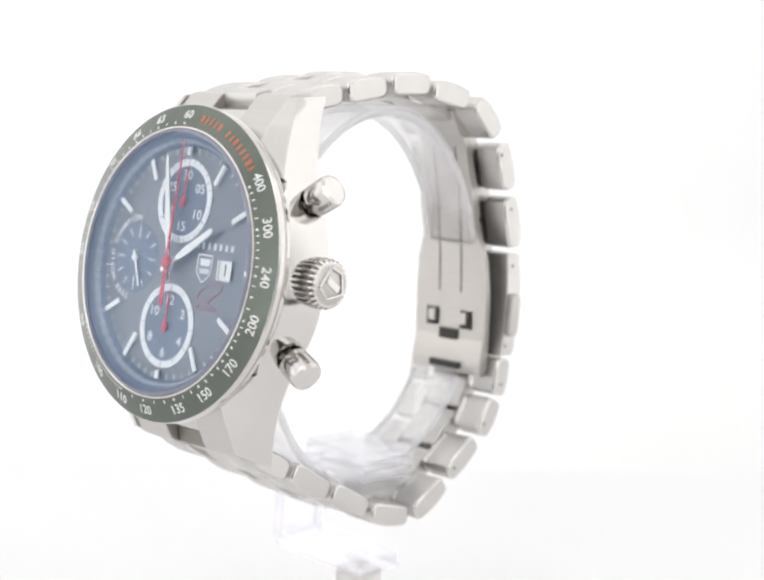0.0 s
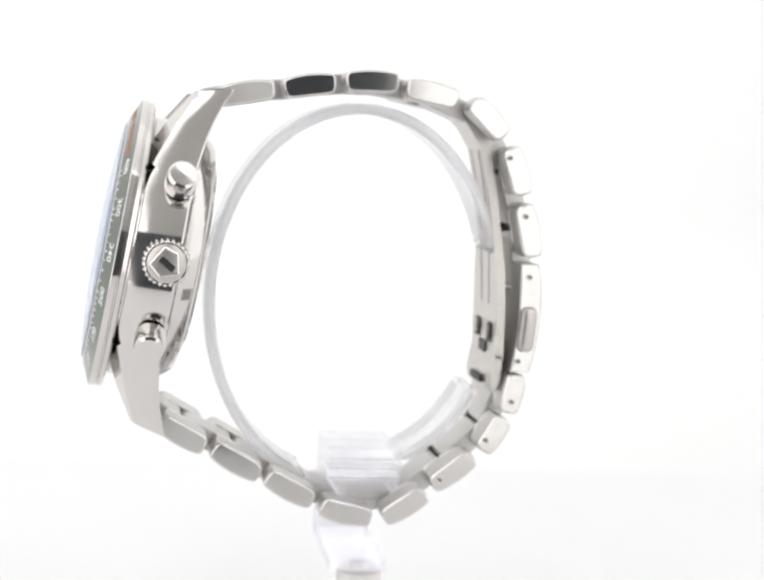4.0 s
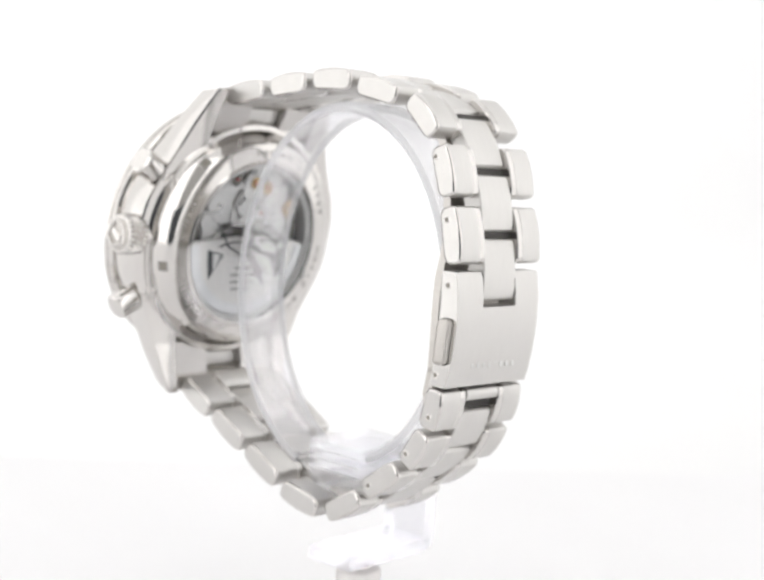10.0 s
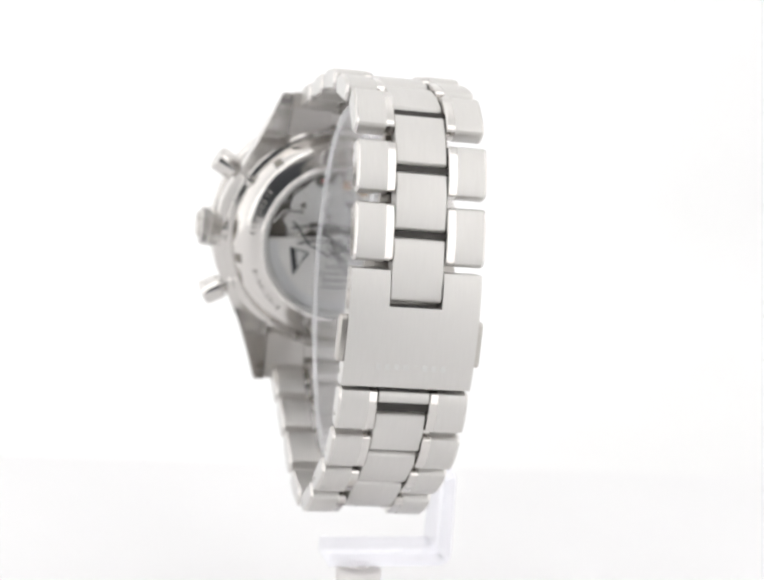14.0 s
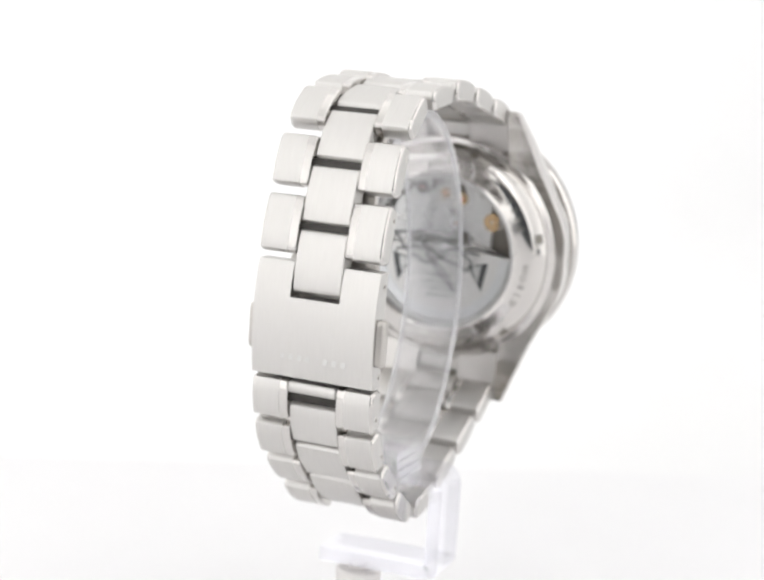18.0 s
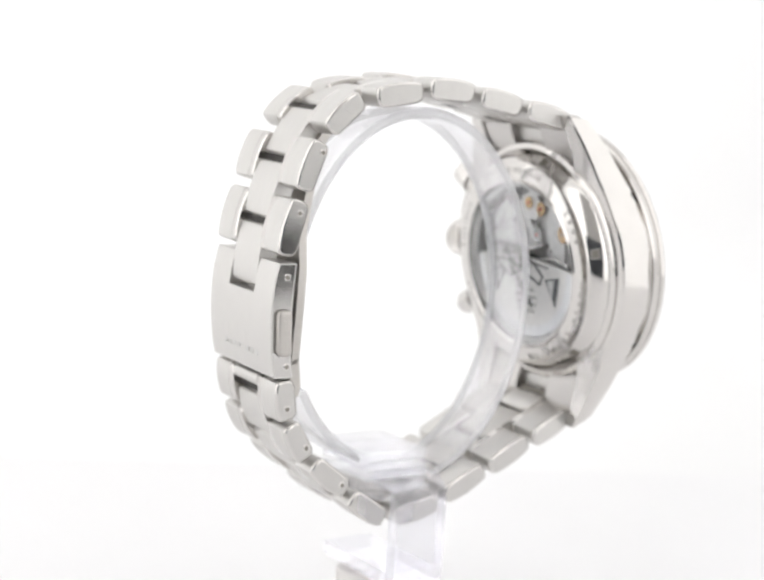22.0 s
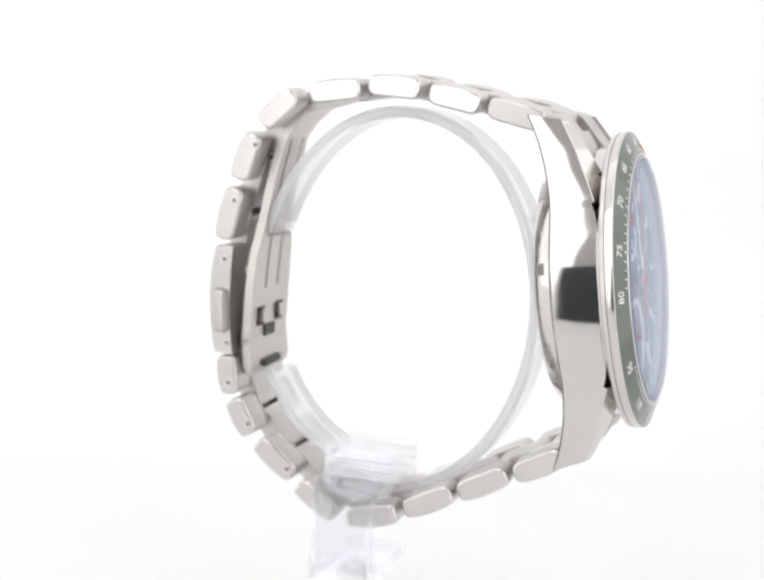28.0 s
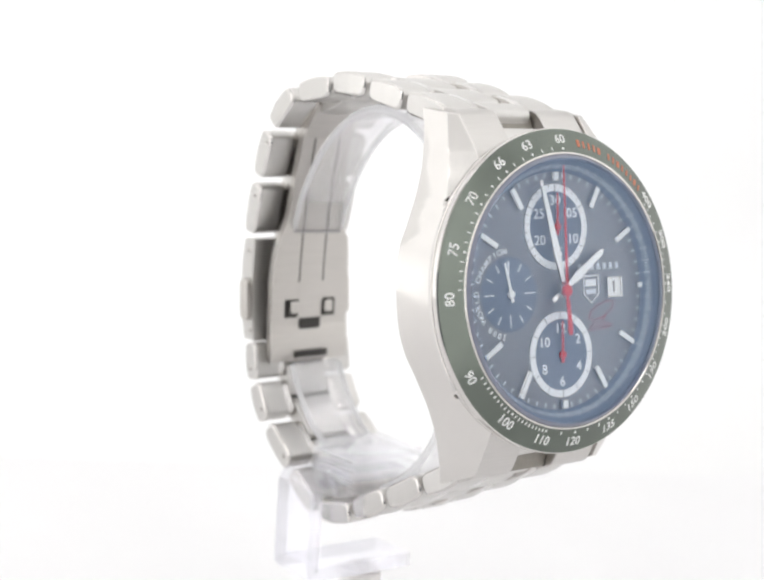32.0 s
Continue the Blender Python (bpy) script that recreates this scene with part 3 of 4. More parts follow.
# ---- crown, pushers ----
def crown_and_pushers():
    # axis along x: turn the lathe axis
    def axis(y, d):
        return Matrix.Translation((-0.85, y, d)) @ Matrix.Rotation(radians(90), 4, "Y")
    n, rings = 26, []
    for r, h, deep in ((2.75, 20.1, 0.1), (3.12, 20.45, 0.42), (3.14, 23.1, 0.42), (2.95, 23.5, 0.2), (2.7, 23.62, 0.02)):
        ring = []
        for i in range(n * 8):
            a = 2 * math.pi * i / (n * 8)
            rr = r - deep * (0.5 - 0.5 * math.cos(n * a)) ** 1.5
            ring.append((rr * math.cos(a), rr * math.sin(a), h))
        rings.append(ring)
    k = hp("crown", Mesh().loft(rings, axis(0.3, -5.7)), polished, None, "fluted steel winding crown", smooth=40)
    hp("crown_cap", Mesh().lathe([(0.0001, 24.05), (1.0, 24.0), (1.8, 23.88), (2.4, 23.7), (2.75, 23.45), (0.0001, 23.3)], 48, axis(0.3, -5.7), solid=True), satin, k)
    hp("crown_tube", Mesh().lathe([(0.0001, 17.5), (2.2, 17.5), (2.2, 20.4), (0.0001, 20.4)], 32, axis(0.3, -5.7), solid=True), polished, k)
    pent = [(-1.45, 1.55), (1.45, 1.55), (1.85, -0.35), (0, -2.0), (-1.85, -0.35)]
    face = axis(0.3, -5.7) @ Matrix.Rotation(radians(60), 4, "Z")
    sh = Mesh()
    for i in range(5):
        p, q = pent[i], pent[(i + 1) % 5]
        sh.tube([(p[0], p[1], 24.0), (q[0], q[1], 24.0)], 0.2, 8, face)
    em = hp("crown_emblem", sh, polished, k, "raised plain five-sided emblem")
    hp("emblem_slot", Mesh().box(-0.5, 0.5, -1.2, 1.15, 23.95, 24.2, 0.12, face), polished, em, smooth=0)
    for lean in (29.3, -27.7):
        q = Matrix.Rotation(radians(lean), 4, "Z") @ axis(0, -5.7)
        p_ = hp("pusher", Mesh().lathe([(0.0001, 25.0), (1.6, 24.95), (1.95, 24.75), (2.05, 24.4), (2.05, 21.7), (1.85, 21.45), (0.0001, 21.4)], 40, q, solid=True), polished, None, "polished round chronograph pusher")
        hp("stem", Mesh().lathe([(1.2, 21.5), (1.2, 19.4), (1.45, 19.2)], 32, q), polished, p_)
        hp("collar", Mesh().lathe([(0.6, 20.95), (1.7, 20.95), (1.9, 20.75), (1.9, 20.45), (1.55, 20.35), (1.55, 20.15), (2.0, 20.05), (2.1, 19.85), (2.1, 19.6), (1.8, 19.5), (1.8, 19.3), (2.3, 19.15), (2.4, 18.9), (2.4, 16.5), (0.6, 16.5)], 36, q, solid=True), polished, p_)


crown_and_pushers()


# ---- case back ----
def case_back():
    prof = [(12.75, -10.45), (12.85, -10.95), (13.15, -11.05), (13.4, -10.8), (14.6, -10.58), (15.9, -10.35), (16.2, -10.15), (17.5, -8.5), (17.7, -7.95), (18.5, -7.85), (18.8, -7.6), (18.8, -7.1), (12.6, -7.1), (12.6, -10.2)]
    b = hp("case_back", Mesh().lathe(prof, 128, solid=True), polished, None, "polished steel case back ring with engraved lettering")
    for i in range(6):
        q = spin(43 + i * 60) @ Matrix.Translation((0, 16.86, -9.32)) @ Matrix.Rotation(radians(51.8), 4, "X")
        k = hp("key_notch", Mesh().box(-0.8, 0.8, -0.75, 0.75, -0.03, 0.3, m=q), engraved, b, smooth=0)
        hp("notch_floor", Mesh().box(-0.55, 0.55, -0.5, 0.5, -0.05, 0.1, m=q), notch_mat, k, smooth=0)
    # engraved lettering too small to read: short bars round the ring
    for a0, n in ((58, 9), (112, 9), (340, 9)):
        for i in range(n):
            q = spin(a0 + i * 3.6) @ Matrix.Translation((0, 14.7, -10.56)) @ Matrix.Rotation(radians(10), 4, "X")
            hp("engraved_bar", Mesh().box(-0.2, 0.2 - 0.2 * (i % 3 == 1), -0.42, 0.42, -0.015, 0.1, m=q), engraved, b, smooth=0)
    # engraved words, read from behind
    for word, deg in (("2008", 309.6), ("WORLD", 265.8), ("CHAMPION", 230.6)):
        for i, ch in enumerate(word):
            q = spin(deg - i * 6.0) @ Matrix.Translation((0, 14.75, -10.59)) @ Matrix.Rotation(radians(10), 4, "X") @ Matrix.Rotation(math.pi, 4, "Y")
            hp("letter", put_text(Mesh(), ch, 1.45, q), engraved, b, "engraved letter %s" % ch, smooth=0)
    hp("back_glass", Mesh().lathe([(0.0001, -10.85), (10, -10.82), (12.74, -10.72), (12.74, -10.3), (0.0001, -10.35)], 96, solid=True), back_glass_mat, b, "clear glass case back window", shadow=False)
    # black strokes drawn on the glass
    for path in ([(8.5, 2.2), (3, 2.8), (-2, 1.8), (-6.0, -1.2), (-5.2, -2.6), (-1.0, -1.2), (3.5, 1.6)], [(3.2, 2.6), (1.0, -1.2), (-2.2, -4.4), (-3.1, -6.6), (-1.2, -4.6), (2.2, -0.6)],
                 [(7.2, -0.4), (3.0, 0.4), (-1.4, -0.8), (2.0, -2.2), (5.4, -0.4), (8.4, 3.4)], [(-1, 0.6), (-7.2, 0.3)]):
        pts = []
        for i in range(len(path) - 1):
            for k in range(4):
                t = k / 4
                a, c = path[i], path[i + 1]
                pts.append((a[0] + (c[0] - a[0]) * t, a[1] + (c[1] - a[1]) * t + 0.25 * math.sin(t * 3.14), -10.9))
        pts.append((*path[-1], -10.9))
        hp("ink_stroke", Mesh().tube(pts, 0.15, 6), black, b)
    return b


case_back()


def movement():
    def set_in(name, mesh, *rest, **more):
        """A part of the movement, at its depth in the case."""
        mesh.v = [(x, y, z + 1.35) for x, y, z in mesh.v]
        return hp(name, mesh, *rest, **more)
    mv = set_in("movement", Mesh().disc(0, 12.5, -9.0, -7.6, 96), base_plate, None, "silvery mechanical movement with gilt wheels")
    # bridges: irregular plates with gaps between them
    rnd = random.Random(5)
    for x, y, r, w in ((4.9, 6.4, 3.5, 0.7), (-5.4, 6.4, 3.3, 0.55), (-0.3, 9.2, 2.5, 0.9), (7.3, 2.0, 2.2, 0.6), (-6.4, 2.6, 2.2, 0.75), (0.2, 4.4, 2.1, 0.8), (-9.0, 5.2, 0.9, 0.7), (3.9, 10.4, 1.2, 0.6), (-4.3, 10.4, 1.1, 0.8)):
        out, p = [], rnd.random() * 6
        for i in range(30):
            a = 2 * math.pi * i / 30
            rr = r * (1 + 0.14 * math.sin(2 * a + p) + 0.1 * math.sin(3 * a + 2 * p) + 0.06 * math.sin(5 * a))
            out.append((x + rr * math.cos(a), y + rr * math.sin(a)))
        set_in("bridge", Mesh().prism(out, -9.0 - w, -8.95, 0.1), plate, mv)
    # levers and springs of the chronograph
    for pts, r in (([(-3.5, 3.2), (-1.0, 2.2), (2.4, 2.6), (5.2, 1.6), (7.8, -0.4)], 0.34), ([(-9.5, 0.6), (-6.0, 1.4), (-3.2, 0.8)], 0.3), ([(2.4, 8.2), (3.4, 6.0), (2.2, 3.4)], 0.26), ([(-2.8, 7.6), (-1.8, 5.6), (-3.4, 3.8)], 0.26), ([(6.4, 4.4), (9.6, 4.6), (11.2, 2.4)], 0.22)):
        set_in("lever", Mesh().tube([(x, y, -10.0) for x, y in pts], r, 8), polished, mv)

    def gear(x, y, r, h, mat, teeth=30):
        o = []
        for i in range(teeth * 2):
            a = math.pi * i / teeth
            rr = r - (0.18 if i % 2 else 0)
            o.append((x + rr * math.cos(a), y + rr * math.sin(a)))
        g = set_in("gear", Mesh().prism(o, h - 0.15, h), mat, mv)
        set_in("arbor", Mesh().lathe([(0.0001, h - 0.45), (r * .2, h - 0.45), (r * .25, h), (0.0001, h)], 16, Matrix.Translation((x, y, 0)), solid=True), red_print if r < 1.5 else polished, g)
    gear(-8.3, 5.4, 1.5, -9.8, gold)
    gear(-3.0, 8.7, 1.1, -9.9, gold)
    gear(3.9, 9.9, 1.2, -9.9, base_plate)
    gear(-0.2, 9.4, 1.0, -9.95, gold, 24)
    gear(2.0, 4.0, 1.8, -9.85, plate)
    gear(6.6, 5.6, 2.2, -9.8, plate)
    gear(-2.2, 4.6, 1.2, -9.95, polished, 18)
    for x, y in ((9.6, 6.2), (-9.8, 5.6), (0.6, 11.2), (6.6, 9.9), (-6.6, 9.8), (3.6, 1.6), (-4.8, 2.2)):
        set_in("screw", Mesh().disc(0, 0.55, -10.1, -9.6, 16, Matrix.Translation((x, y, 0))), engraved if (x + y) % 2 > 1 else polished, mv)
    set_in("movement_ring", Mesh().lathe([(11.95, -8.9), (11.95, -11.2), (12.1, -11.35), (12.58, -11.35), (12.58, -8.9)], 96, solid=True), plate, mv)
    # winding rotor: a half disc hanging down, with bars of lettering and two slots
    o = [(11.7 * math.cos(a), 11.7 * math.sin(a)) for a in (radians(180 + 180 * i / 40) for i in range(41))]
    rt = set_in("rotor", Mesh().prism(o + [(2.2, 0.9), (-2.2, 0.9)], -10.9, -10.2, 0.12), rotor_metal, mv, "half round winding rotor")
    set_in("rotor_rim", Mesh().disc(10.2, 11.8, -11.1, -10.85, 64, None, (-178, -2)), rotor_band, rt)
    set_in("rotor_bearing", Mesh().lathe([(0.0001, -11.2), (1.2, -11.2), (1.5, -10.9), (0.0001, -10.9)], 32, solid=True), polished, rt)
    for s in (1, -1):
        sl = set_in("rotor_slot", Mesh().prism([(s * 4.9, -2.0), (s * 8.3, -1.2), (s * 7.3, -6.0)], -11.0, -10.88), black, rt, smooth=0)
        set_in("slot_floor", Mesh().prism([(s * 5.5, -2.1), (s * 7.2, -1.7), (s * 6.6, -4.6)], -11.06, -10.98), plate, sl, smooth=0)
    for i, w in enumerate((4.2, 5.4, 5.0, 4.4)):
        set_in("lettering_bar", Mesh().box(-w / 2, w / 2, -4.4 - i * 1.15, -4.0 - i * 1.15, -10.97, -10.88), engraved, rt, smooth=0)


movement()


# ---- bracelet ----
# each link: ends of its middle line in y, z
LINKS = [((-25.2, 27.2), (-17.3, 28.8)), ((-16.2, 28.9), (-8.9, 30.2)), ((-7.7, 30.5), (-0.1, 30.8)), ((0.9, 30.2), (8.5, 29.0)), ((10.6, 28.9), (15.5, 24.3)),
         ((16.5, 22.9), (18.8, 16.2)), ((19.0, 15.0), (20.8, 7.4))]
LOWER = [((19.6, -9.5), (18.6, -15.2)), ((18.2, -15.8), (15.2, -20.8)), ((14.0, -21.6), (8.2, -26.0)), ((7.4, -27.1), (1.4, -30.9)), ((-0.3, -30.8), (-7.8, -29.2)),
         ((-8.8, -28.4), (-15.7, -24.9)), ((-16.6, -24.7), (-23.4, -21.0)), ((-24.4, -20.9), (-31.0, -17.3))]
HALF, MID = 8.85, 3.5


def link_outline(a, b, side, thick=2.8, bulge=0.42):
    """The side view of a link between a and b; side +1 if outward is to the left of the way from a to b."""
    a, b = Vector(a), Vector(b)
    d = (b - a).normalized()
    out = Vector((-d.y, d.x)) * side
    L = (b - a).length
    t = thick / 2
    pts = []
    for s, h in ((0.0, 0.2), (0.008, 0.72), (0.035, 0.95), (0.1, 1.0 + bulge * .3), (0.28, 1.0 + bulge * .8), (0.5, 1.0 + bulge), (0.72, 1.0 + bulge * .8), (0.9, 1.0 + bulge * .3), (0.965, 0.95), (0.992, 0.72), (1.0, 0.2),
                 (0.985, -0.45), (0.94, -0.82), (0.85, -1.0), (0.5, -1.0), (0.15, -1.0), (0.06, -0.82), (0.015, -0.45)):
        q = a + d * (L * s) + out * (t * h if h <= 1 else t + (h - 1))
        pts.append((q.x, q.y))
    return pts


def bracelet():
    def link(a, b, side, pin=None, wide=HALF, plain=False):
        o = link_outline(a, b, side)
        made = []
        for sx in (1, -1):
            k = part("side_link", Mesh().loft([[(x, y, z) for y, z in o] for x in (sx * (MID + 1.25), sx * (wide - 0.3))]), brushed, watch, "brushed steel outer link with polished flank", smooth=35)
            # eased edge, flank and inner strip are polished
            rim = [(wide - 0.3, o), (wide - 0.08, inset(o, 0.08)), (wide + 0.05, inset(o, 0.34))]
            part("polished_edge", Mesh().loft([[(sx * x, y, z) for y, z in ring] for x, ring in rim], caps=False), polished, k, smooth=60)
            f0, f1 = sx * (wide - 0.2), sx * (wide + 0.05)
            part("polished_flank", Mesh().loft([[(x, y, z) for y, z in inset(o, 0.34)] for x in (f0, f1)]), brushed if plain else flank_steel, k, smooth=0)
            strip = [(MID + 1.25, inset(o, 0.03)), (MID + 0.22, inset(o, 0.05)), (MID + 0.08, inset(o, 0.2))]
            part("polished_strip", Mesh().loft([[(sx * x, y, z) for y, z in ring] for x, ring in strip]), polished, k, smooth=25)
            if pin:
                y, z = pin
                x = sx * (wide + 0.05)
                q = Matrix.Translation((x, y, z)) @ Matrix.Rotation(radians(90 * sx), 4, "Y")
                pn = part("pin_hole", Mesh().lathe([(0.32, -0.3), (0.32, 0.03), (0.40, 0.04), (0.5, 0.0), (0.5, -0.3)], 20, q, solid=True), polished, k)
                part("pin", Mesh().lathe([(0.0001, 0.015), (0.32, 0.02), (0.32, -0.4), (0.0001, -0.4)], 16, q, solid=True), notch_mat, k)
            made.append(k)
        # hidden tongue joining both sides under the centre links, dark for gap shade
        bar = Mesh().loft(along_x(inset(link_outline(a, b, side, 1.4, 0), 0.3), -MID - 0.3, MID + 0.3, 0.1))
        part("link_core", bar, gap_shade, made[0])

    pins = {5: (16.35, 21.4), 6: (19.25, 13.25)}
    for i, (a, b) in enumerate(LINKS):
        link(a, b, 1, pins.get(i), HALF + max(0, 4 - i) * 0.19, i == 0)
    pins = {0: (19.05, -13.5), 1: (15.6, -19.2), 2: (9.25, -25.1)}
    for i, (a, b) in enumerate(LOWER):
        link(a, b, 1, pins.get(i), HALF + max(0, i - 3) * 0.19, i == len(LOWER) - 1)

    def centre(a, b, side=1, lo=0.24, hi=0.24, thick=2.55):
        a, b = Vector(a), Vector(b)
        d = (b - a).normalized()
        o = link_outline(a + d * lo, b - d * hi, side, thick, 0.36)
        part("centre_link", Mesh().loft(along_x(o, -MID + 0.02, MID - 0.02, 0.14)), brushed, watch, "brushed steel centre link", smooth=35)

    def middle(l):
        return ((l[0][0] + l[1][0]) / 2, (l[0][1] + l[1][1]) / 2)
    mids = [middle(l) for l in LINKS]
    for i in range(len(mids) - 1):
        g = 0.28 if i < 3 else 0.42
        centre(mids[i], mids[i + 1], lo=g, hi=g)
    centre(mids[-1], (20.9, 2.3), lo=0.42, hi=0.1)
    mids = [middle(l) for l in LOWER]
    for i in range(len(mids) - 1):
        centre(mids[i], mids[i + 1], lo=0.28, hi=0.05)
    centre(LOWER[0][0], (19.4, -11.3), lo=0.1, hi=0.0)
    centre((-27.0, 27.2), mids_top(), lo=0.0, hi=0.28, thick=2.3)
    centre(mids[-1], (-31.4, -16.6), lo=0.2, hi=0, thick=2.2)


def mids_top():
    a, b = LINKS[0]
    return ((a[0] + b[0]) / 2, (a[1] + b[1]) / 2)


bracelet()


def end_links():
    """Fitted end pieces between the lugs."""
    for s in (1, -1):
        o = [(24.0, -9.6), (23.5, -7.3), (23.1, -6.4), (22.4, -5.8), (20.0, -4.25), (18.6, -3.4), (16.8, -2.9), (16.8, -7.4), (20.0, -8.8)]
        for x0, x1 in ((-10.2, -MID - 0.1), (MID + 0.1, 10.2)):
            rows = along_x([(s * y, z) for y, z in o], x0, x1, 0.12)
            hp("end_link", Mesh().loft(rows), brushed_across, None, "brushed steel end link between the lugs", smooth=30)
        # recessed middle with a low ledge towards the bezel
        c = [(20.9, -7.4), (20.9, -5.4), (20.75, -5.2), (18.2, -4.0), (17.2, -3.7), (17.2, -6.6), (20.0, -7.4)]
        hp("end_link_centre", Mesh().loft(along_x([(s * y, z) for y, z in c], -MID, MID, 0.1)), brushed, None, "recessed middle of the end link", smooth=30)
        g = [(23.4, -8.9), (23.3, -7.7), (20.95, -6.9), (20.95, -8.2)]
        hp("joint_gap", Mesh().loft(along_x([(s * y, z) for y, z in g], -MID, MID, 0.05)), notch_mat, None, "recessed steel joint in the end link", smooth=0)


end_links()


def clasp():
    zs = [6.5, 5.6, 3.6, 1.8, 0.0, -2.5, -5.0, -7.4, -9.15]
    yo = [21.7, 22.0, 22.35, 22.5, 22.55, 22.45, 22.2, 21.8, 21.35]
    yi = [19.15, 19.2, 19.3, 19.35, 19.35, 19.3, 19.15, 18.9, 18.55]
    xs = [-HALF, -MID - 0.1, MID + 0.1, HALF]
    cover, n = Mesh(), len(zs)
    verts = [(x, y, z) for ys in (yo, yi) for x in xs for y, z in zip(ys, zs)]
    def at(layer, c, r):
        return layer * 4 * n + c * n + r
    faces = []
    for r in range(n - 1):
        for c in range(3):
            if c == 1 and r < 3:
                continue
            faces.append((at(0, c, r), at(0, c + 1, r), at(0, c + 1, r + 1), at(0, c, r + 1)))
            faces.append((at(1, c, r), at(1, c, r + 1), at(1, c + 1, r + 1), at(1, c + 1, r)))
        for c in (0, 3) + ((1, 2) if r < 3 else ()):
            faces.append((at(0, c, r), at(0, c, r + 1), at(1, c, r + 1), at(1, c, r)))
    for c, r in ((0, 0), (2, 0), (1, 3), (0, n - 1), (1, n - 1), (2, n - 1)):
        faces.append((at(0, c, r), at(1, c, r), at(1, c + 1, r), at(0, c + 1, r)))
    k = part("clasp_cover", cover.add(verts, faces), brushed, watch, "brushed steel clasp cover with push buttons", smooth=35)
    side = inset(list(zip(yo, zs)) + list(zip(reversed(yi), reversed(zs))), 0.18)
    for sx in (1, -1):
        f0, f1 = sorted((sx * (HALF - 0.02), sx * (HALF + 0.02)))
        part("polished_flank", Mesh().loft([[(f0, y, z) for y, z in side], [(f1, y, z) for y, z in side]]), flank_steel, k, smooth=0)
        for y, z in ((20.45, 4.65), (19.6, -7.6)):
            q = Matrix.Translation((sx * (HALF + 0.03), y, z)) @ Matrix.Rotation(radians(90 * sx), 4, "Y")
            part("pin_hole", Mesh().lathe([(0.32, -0.3), (0.32, 0.03), (0.40, 0.04), (0.5, 0.0), (0.5, -0.3)], 20, q, solid=True), polished, k)
            part("pin", Mesh().lathe([(0.0001, 0.015), (0.32, 0.02), (0.32, -0.4), (0.0001, -0.4)], 16, q, solid=True), notch_mat, k)
        # push button; a dark solid round it paints the shade of its slot
        def stadium(cy, cz, w, h, lean=0.06):
            pts, r = [], w * 0.75
            for qy, qz, a0 in ((1, 1, 0), (-1, 1, 90), (-1, -1, 180), (1, -1, 270)):
                for i in range(5):
                    a = radians(a0 + 22.5 * i)
                    y, z = qy * (w - r) + r * math.cos(a), qz * (h - r) + r * math.sin(a)
                    pts.append((cy + y + lean * z, cz + z))
            return pts
        b0, b1 = sorted((sx * (HALF - 1), sx * (HALF + 0.04)))
        part("button_slot_shade", Mesh().loft(along_x(stadium(20.6, -2.9, 1.17, 3.25), b0, b1, 0.02)), gap_shade, k)
        cap = stadium(20.6, -2.9, 1.08, 3.15)
        dome = [(-1.0, cap), (0.68, cap), (0.86, inset(cap, 0.12)), (0.95, inset(cap, 0.4)), (0.99, inset(cap, 0.75))]
        part("push_button", Mesh().loft([[(sx * (HALF + x), y, z) for y, z in ring] for x, ring in dome]), satin, k, "polished clasp push button", smooth=60)
    # maker's mark etched near the lower edge, as plain bars
    for i, (bw, bh) in enumerate(((1.1, 1.6), (1.1, 1.6), (1.1, 1.6), (1.0, 0.35), (1.1, 1.5), (1.0, 1.5), (1.0, 1.5), (0.9, 1.5))):
        x = -5.0 + i * 1.28
        q = Matrix.Translation((0, 22.03, -5.9)) @ Matrix.Rotation(radians(5.5), 4, "X")
        part("etched_bar", Mesh().box(x, x + bw * 0.62, -0.02, 0.02, -bh / 2, bh / 2, m=q), etched, k, smooth=0)
    # folding blade inside
    st = [((10.0, 27.4), (11.2, 28.0), 4.2), ((13.4, 22.3), (14.6, 22.8), 4.4), ((14.7, 16.5), (15.9, 16.8), 4.6), ((15.7, 10.2), (16.9, 10.4), 5.0),
          ((16.2, 5.1), (17.4, 5.2), 6.7), ((16.5, 0.0), (17.7, 0.0), 7.1), ((16.6, -4.0), (17.8, -4.2), 7.1), ((16.7, -7.6), (17.9, -7.8), 7.1)]
    rings = [[(-w, *a), (w, *a), (w, *b), (-w, *b)] for a, b, w in st]
    bl = part("folding_blade", Mesh().loft(rings), satin, k, "satin steel folding clasp blade", smooth=20)
    # grooves and slots aren't cut: dark strips and boxes paint their shade
    for x in (-2.2, 2.2):
        gr = Mesh()
        gr.loft([[(x - .1, a[0] - .05, a[1]), (x + .1, a[0] - .05, a[1]), (x + .1, a[0] + .3, a[1]), (x - .1, a[0] + .3, a[1])] for a, b, w in st[1:6]])
        part("blade_groove_shade", gr, gap_shade, bl, smooth=0)
    for x0, x1, z0, z1 in ((-4.6, -2.3, -5.5, -2.7), (2.3, 4.6, -5.5, -2.7), (-1.9, 1.9, -7.4, -5.7)):
        part("hook_slot_shade", Mesh().box(x0, x1, 16.42, 17.0, z0, z1), gap_shade, bl, smooth=0)
    for x in (-3.2, 3.2):
        part("hook", Mesh().box(x - 0.75, x + 0.75, 15.9, 16.8, -4.8, -3.0, 0.15), satin, bl)
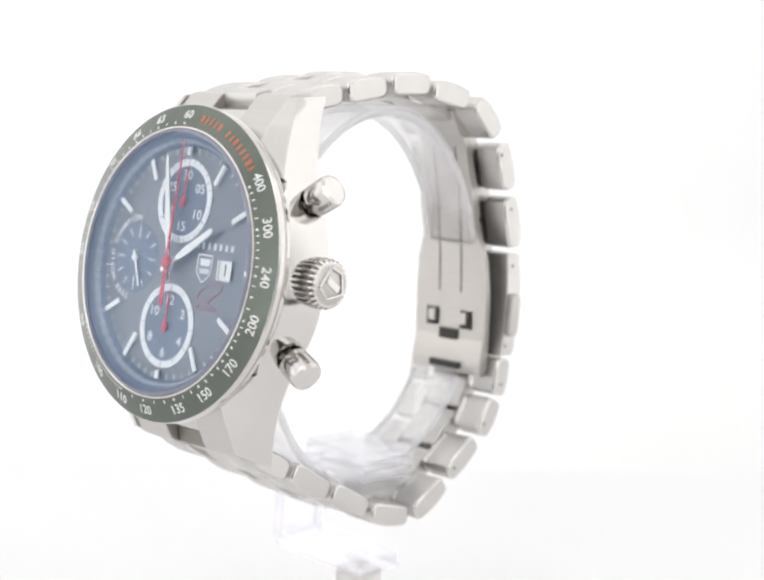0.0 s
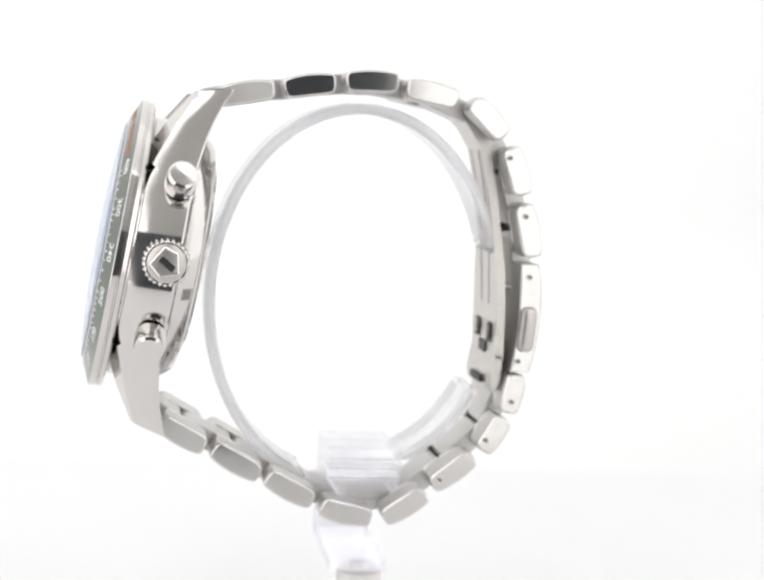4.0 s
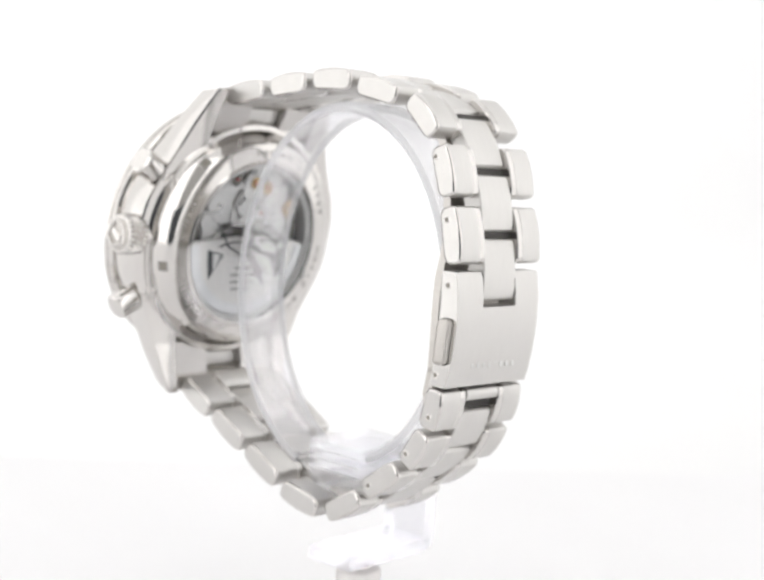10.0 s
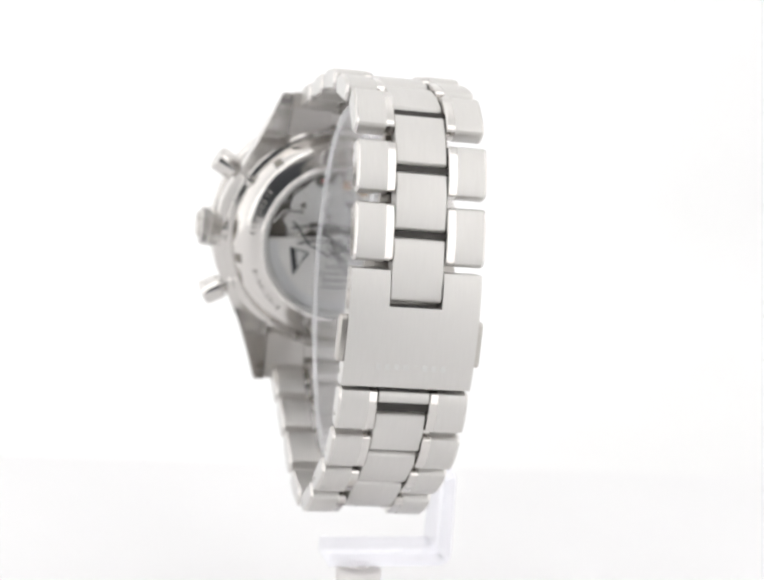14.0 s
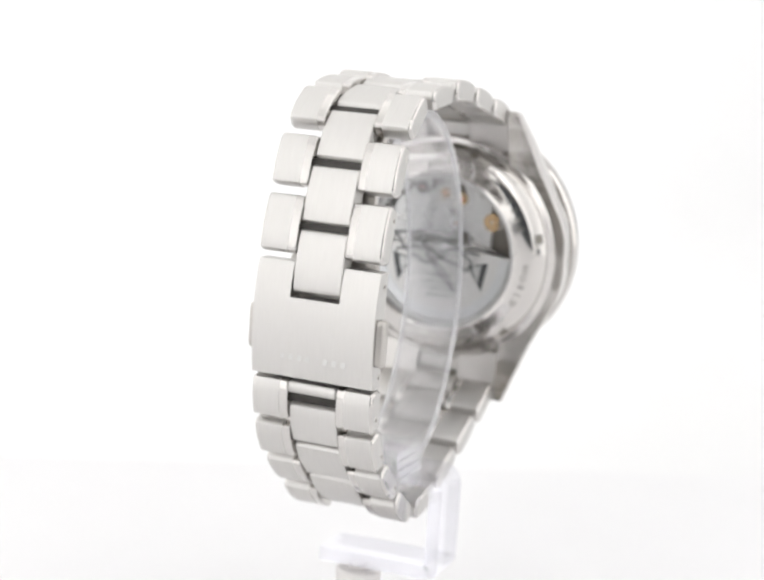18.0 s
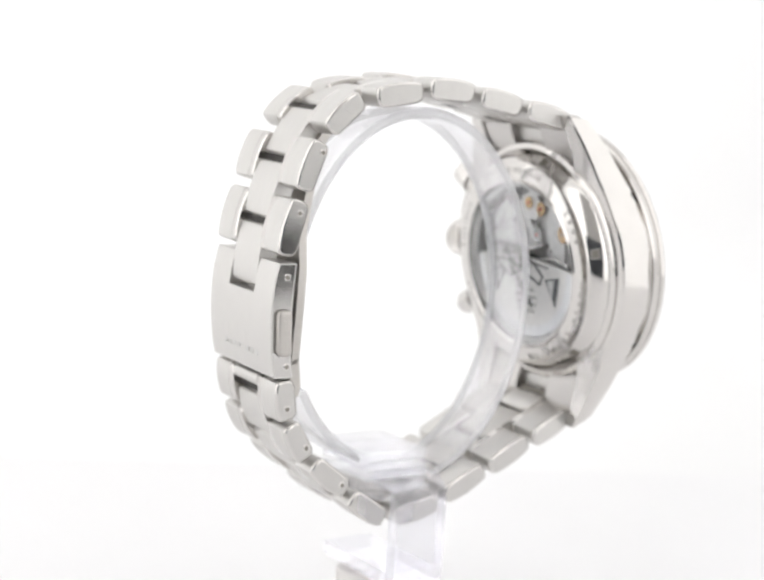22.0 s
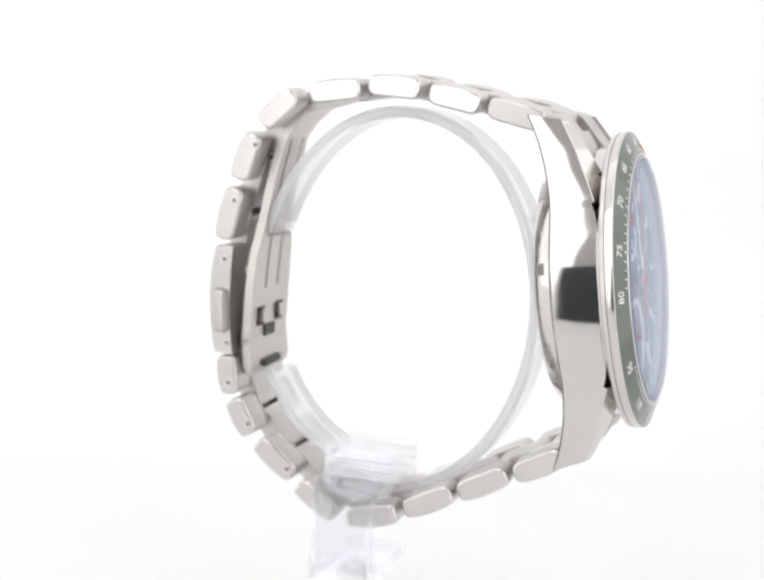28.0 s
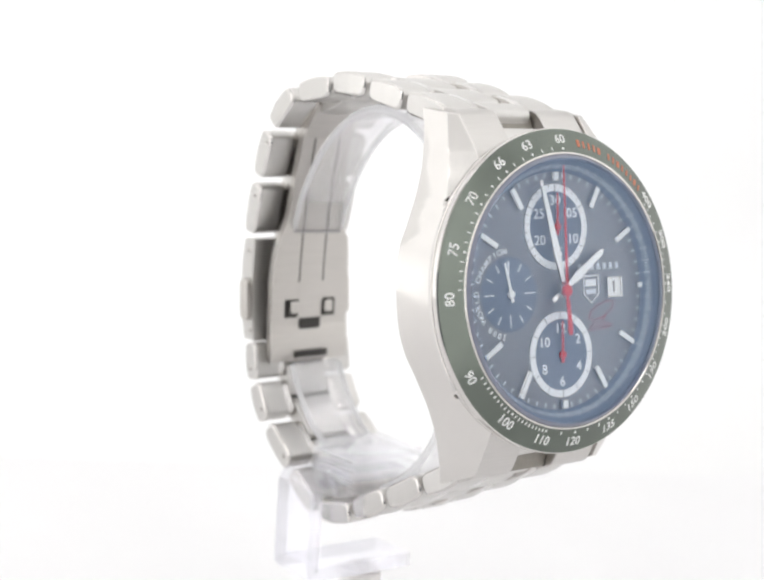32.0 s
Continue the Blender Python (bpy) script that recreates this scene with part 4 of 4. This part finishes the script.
    part("hinge", Mesh().loft(along_x([(16.62, -6.9), (17.9, -7.0), (17.7, -11.3), (16.9, -12.4), (16.3, -12.3), (16.1, -10.8)], -7.1, 7.1, 0.1)), satin, bl)
    part("hinge_slot_shade", Mesh().box(-2.9, 2.9, 15.6, 16.6, -11.7, -10.7), gap_shade, bl, smooth=0)


clasp()

# ---- the display stand ----
stand = tagged(new("display_stand"), "clear acrylic watch display stand with open ring and bent foot", "stand")


def display_stand():
    # open ring inside the bracelet
    cy, cz, a, b = -3.9, 0.0, 21.5, 28.0
    def ring_pt(deg, off):
        t = radians(deg)
        return cy + (a - off) * math.cos(t), cz + (b - off) * math.sin(t)
    w, th = 4.75, 1.7

    def arc(d0, d1, n):
        rings = []
        for i in range(n + 1):
            deg = d0 + (d1 - d0) * i / n
            e = 0.75
            c = 0.6 if i in (0, n) else (0.15 if i in (1, n - 1) else 0.0)
            sec = [(-w + e + c, c), (w - e - c, c), (w - c, e + c * .5), (w - c, th - e - c * .5), (w - e - c, th - c), (-w + e + c, th - c), (-w + c, th - e - c * .5), (-w + c, e + c * .5)]
            rings.append([(x, *ring_pt(deg, o)) for x, o in sec])
        return Mesh().loft(rings)
    def edge(d0, d1, n, sx):
        rings = []
        for i in range(n + 1):
            deg = d0 + (d1 - d0) * i / n
            rings.append([(sx * x, *ring_pt(deg, o)) for x, o in ((w - 0.45, 0.2), (w - 0.12, 0.5), (w + 0.02, 0.75), (w + 0.02, th - 0.75), (w - 0.12, th - 0.5), (w - 0.45, th - 0.2))])
        return Mesh().loft(rings)
    r = part("ring", arc(17.0, 254, 92), acrylic, stand, "clear open acrylic ring", smooth=40)
    for sx in (1, -1):
        part("ring_edge", edge(18, 253, 92, sx), frosted_acrylic, r, "frosted white edge", smooth=40)
    part("ring_tip", arc(16.4, 17.4, 2), frosted_acrylic, r, "rounded white tip", smooth=40)
    cy, cz, a, b = -2.2, 1.6, 20.4, 26.8
    r = part("ring_end", arc(288, 328, 24), acrylic, stand, "short clear acrylic ring end", smooth=40)
    for sx in (1, -1):
        part("ring_edge", edge(289, 327, 24, sx), frosted_acrylic, r, "frosted white edge", smooth=40)
    # block under the ring: three plates over a rounded base
    for z in (-22.9, -24.3, -25.7):
        part("plate", Mesh().box(-6.6, 5.6, -6.4, 4.2, z, z + 1.25, 0.16), plate_acrylic, stand, "clear stacked acrylic plate", smooth=30)
    for z in (-22.95, -24.35, -25.75):
        for x in (-6.66, 5.66):
            part("joint", Mesh().box(x - 0.1, x + 0.1, -6.2, 4.0, z - 0.12, z + 0.12, 0.05), frosted_acrylic, stand, "pale joint between the plates")
    o = [(-6.4, -25.8), (4.2, -25.8), (4.2, -26.5)]
    o += [(-1.1 + 5.3 * math.cos(radians(a)), -26.5 + 2.7 * math.sin(radians(a))) for a in range(-12, -180, -12)] + [(-6.4, -26.5)]
    part("block", Mesh().loft(along_x(o, -6.6, 5.6, 0.3)), plate_acrylic, stand, "clear rounded acrylic block", smooth=30)
    # bent strip: over the edge, down and back under
    path = []
    def corner(x, z, r, d0, d1):
        for i in range(7):
            t = radians(d0 + (d1 - d0) * i / 6)
            path.append((x + r * math.cos(t), z + r * math.sin(t), math.cos(t), math.sin(t)))
    path.append((-6.7, -24.2, 0, 1))
    corner(-10.4, -27.2, 3.0, 90, 180)
    corner(-11.6, -38.2, 1.8, 180, 270)
    path.append((5.2, -40.0, 0, -1))
    th = 2.1

    def bent(y0, y1, o0, o1, skip=0):
        return Mesh().loft([[(x - nx * o0, y0, z - nz * o0), (x - nx * o0, y1, z - nz * o0), (x - nx * o1, y1, z - nz * o1), (x - nx * o1, y0, z - nz * o1)] for x, z, nx, nz in path[skip:]])
    f = part("bent_foot", bent(-5.3, 2.9, 0, th), block_acrylic, stand, "bent strip of clear acrylic", smooth=40)
    for y in (-5.45, 2.92):
        part("foot_edge", bent(y, y + 0.13, 0.1, th - 0.1, 6), plate_acrylic, f, "sawn pale edge", smooth=40)
    part("spindle", Mesh().lathe([(0.0001, -40.03), (1.4, -40.03), (1.4, -40.9), (3.1, -41.0), (3.4, -41.3), (3.4, -53.5), (4.2, -54.2), (4.2, -55.0), (0.0001, -55.0)], 48, solid=True), spindle, stand, "pale plastic turntable spindle")


display_stand()


# ---- motion ----
def motions():
    spot = Vector((-0.000198, -0.000016, -0.000006))
    rows, rows2, ticks = [], [], []
    for i in range(33):
        t = float(i)
        th = -50.0815 - 8.68649 * t + 0.003948 * (t - 16) ** 2
        s = Matrix.Rotation(radians(th), 4, "Z") @ spot
        rows.append((t, pose(s.x, s.y, s.z, 0, -1.6, th + 4.7)))
        rows2.append((t, pose(0, 0, 0, 0, 0, th + 4.7)))
        c = HEAD @ Vector((-8.3, 0, 0))
        m = Matrix.Translation(c * MM) @ HEAD.to_3x3().to_4x4() @ Matrix.Rotation(radians(-(156 + 6 * t)), 4, "Z")
        ticks.append((t, m))
    walk(watch, rows)
    walk(stand, rows2)
    walk(seconds_pointer, ticks)


motions()
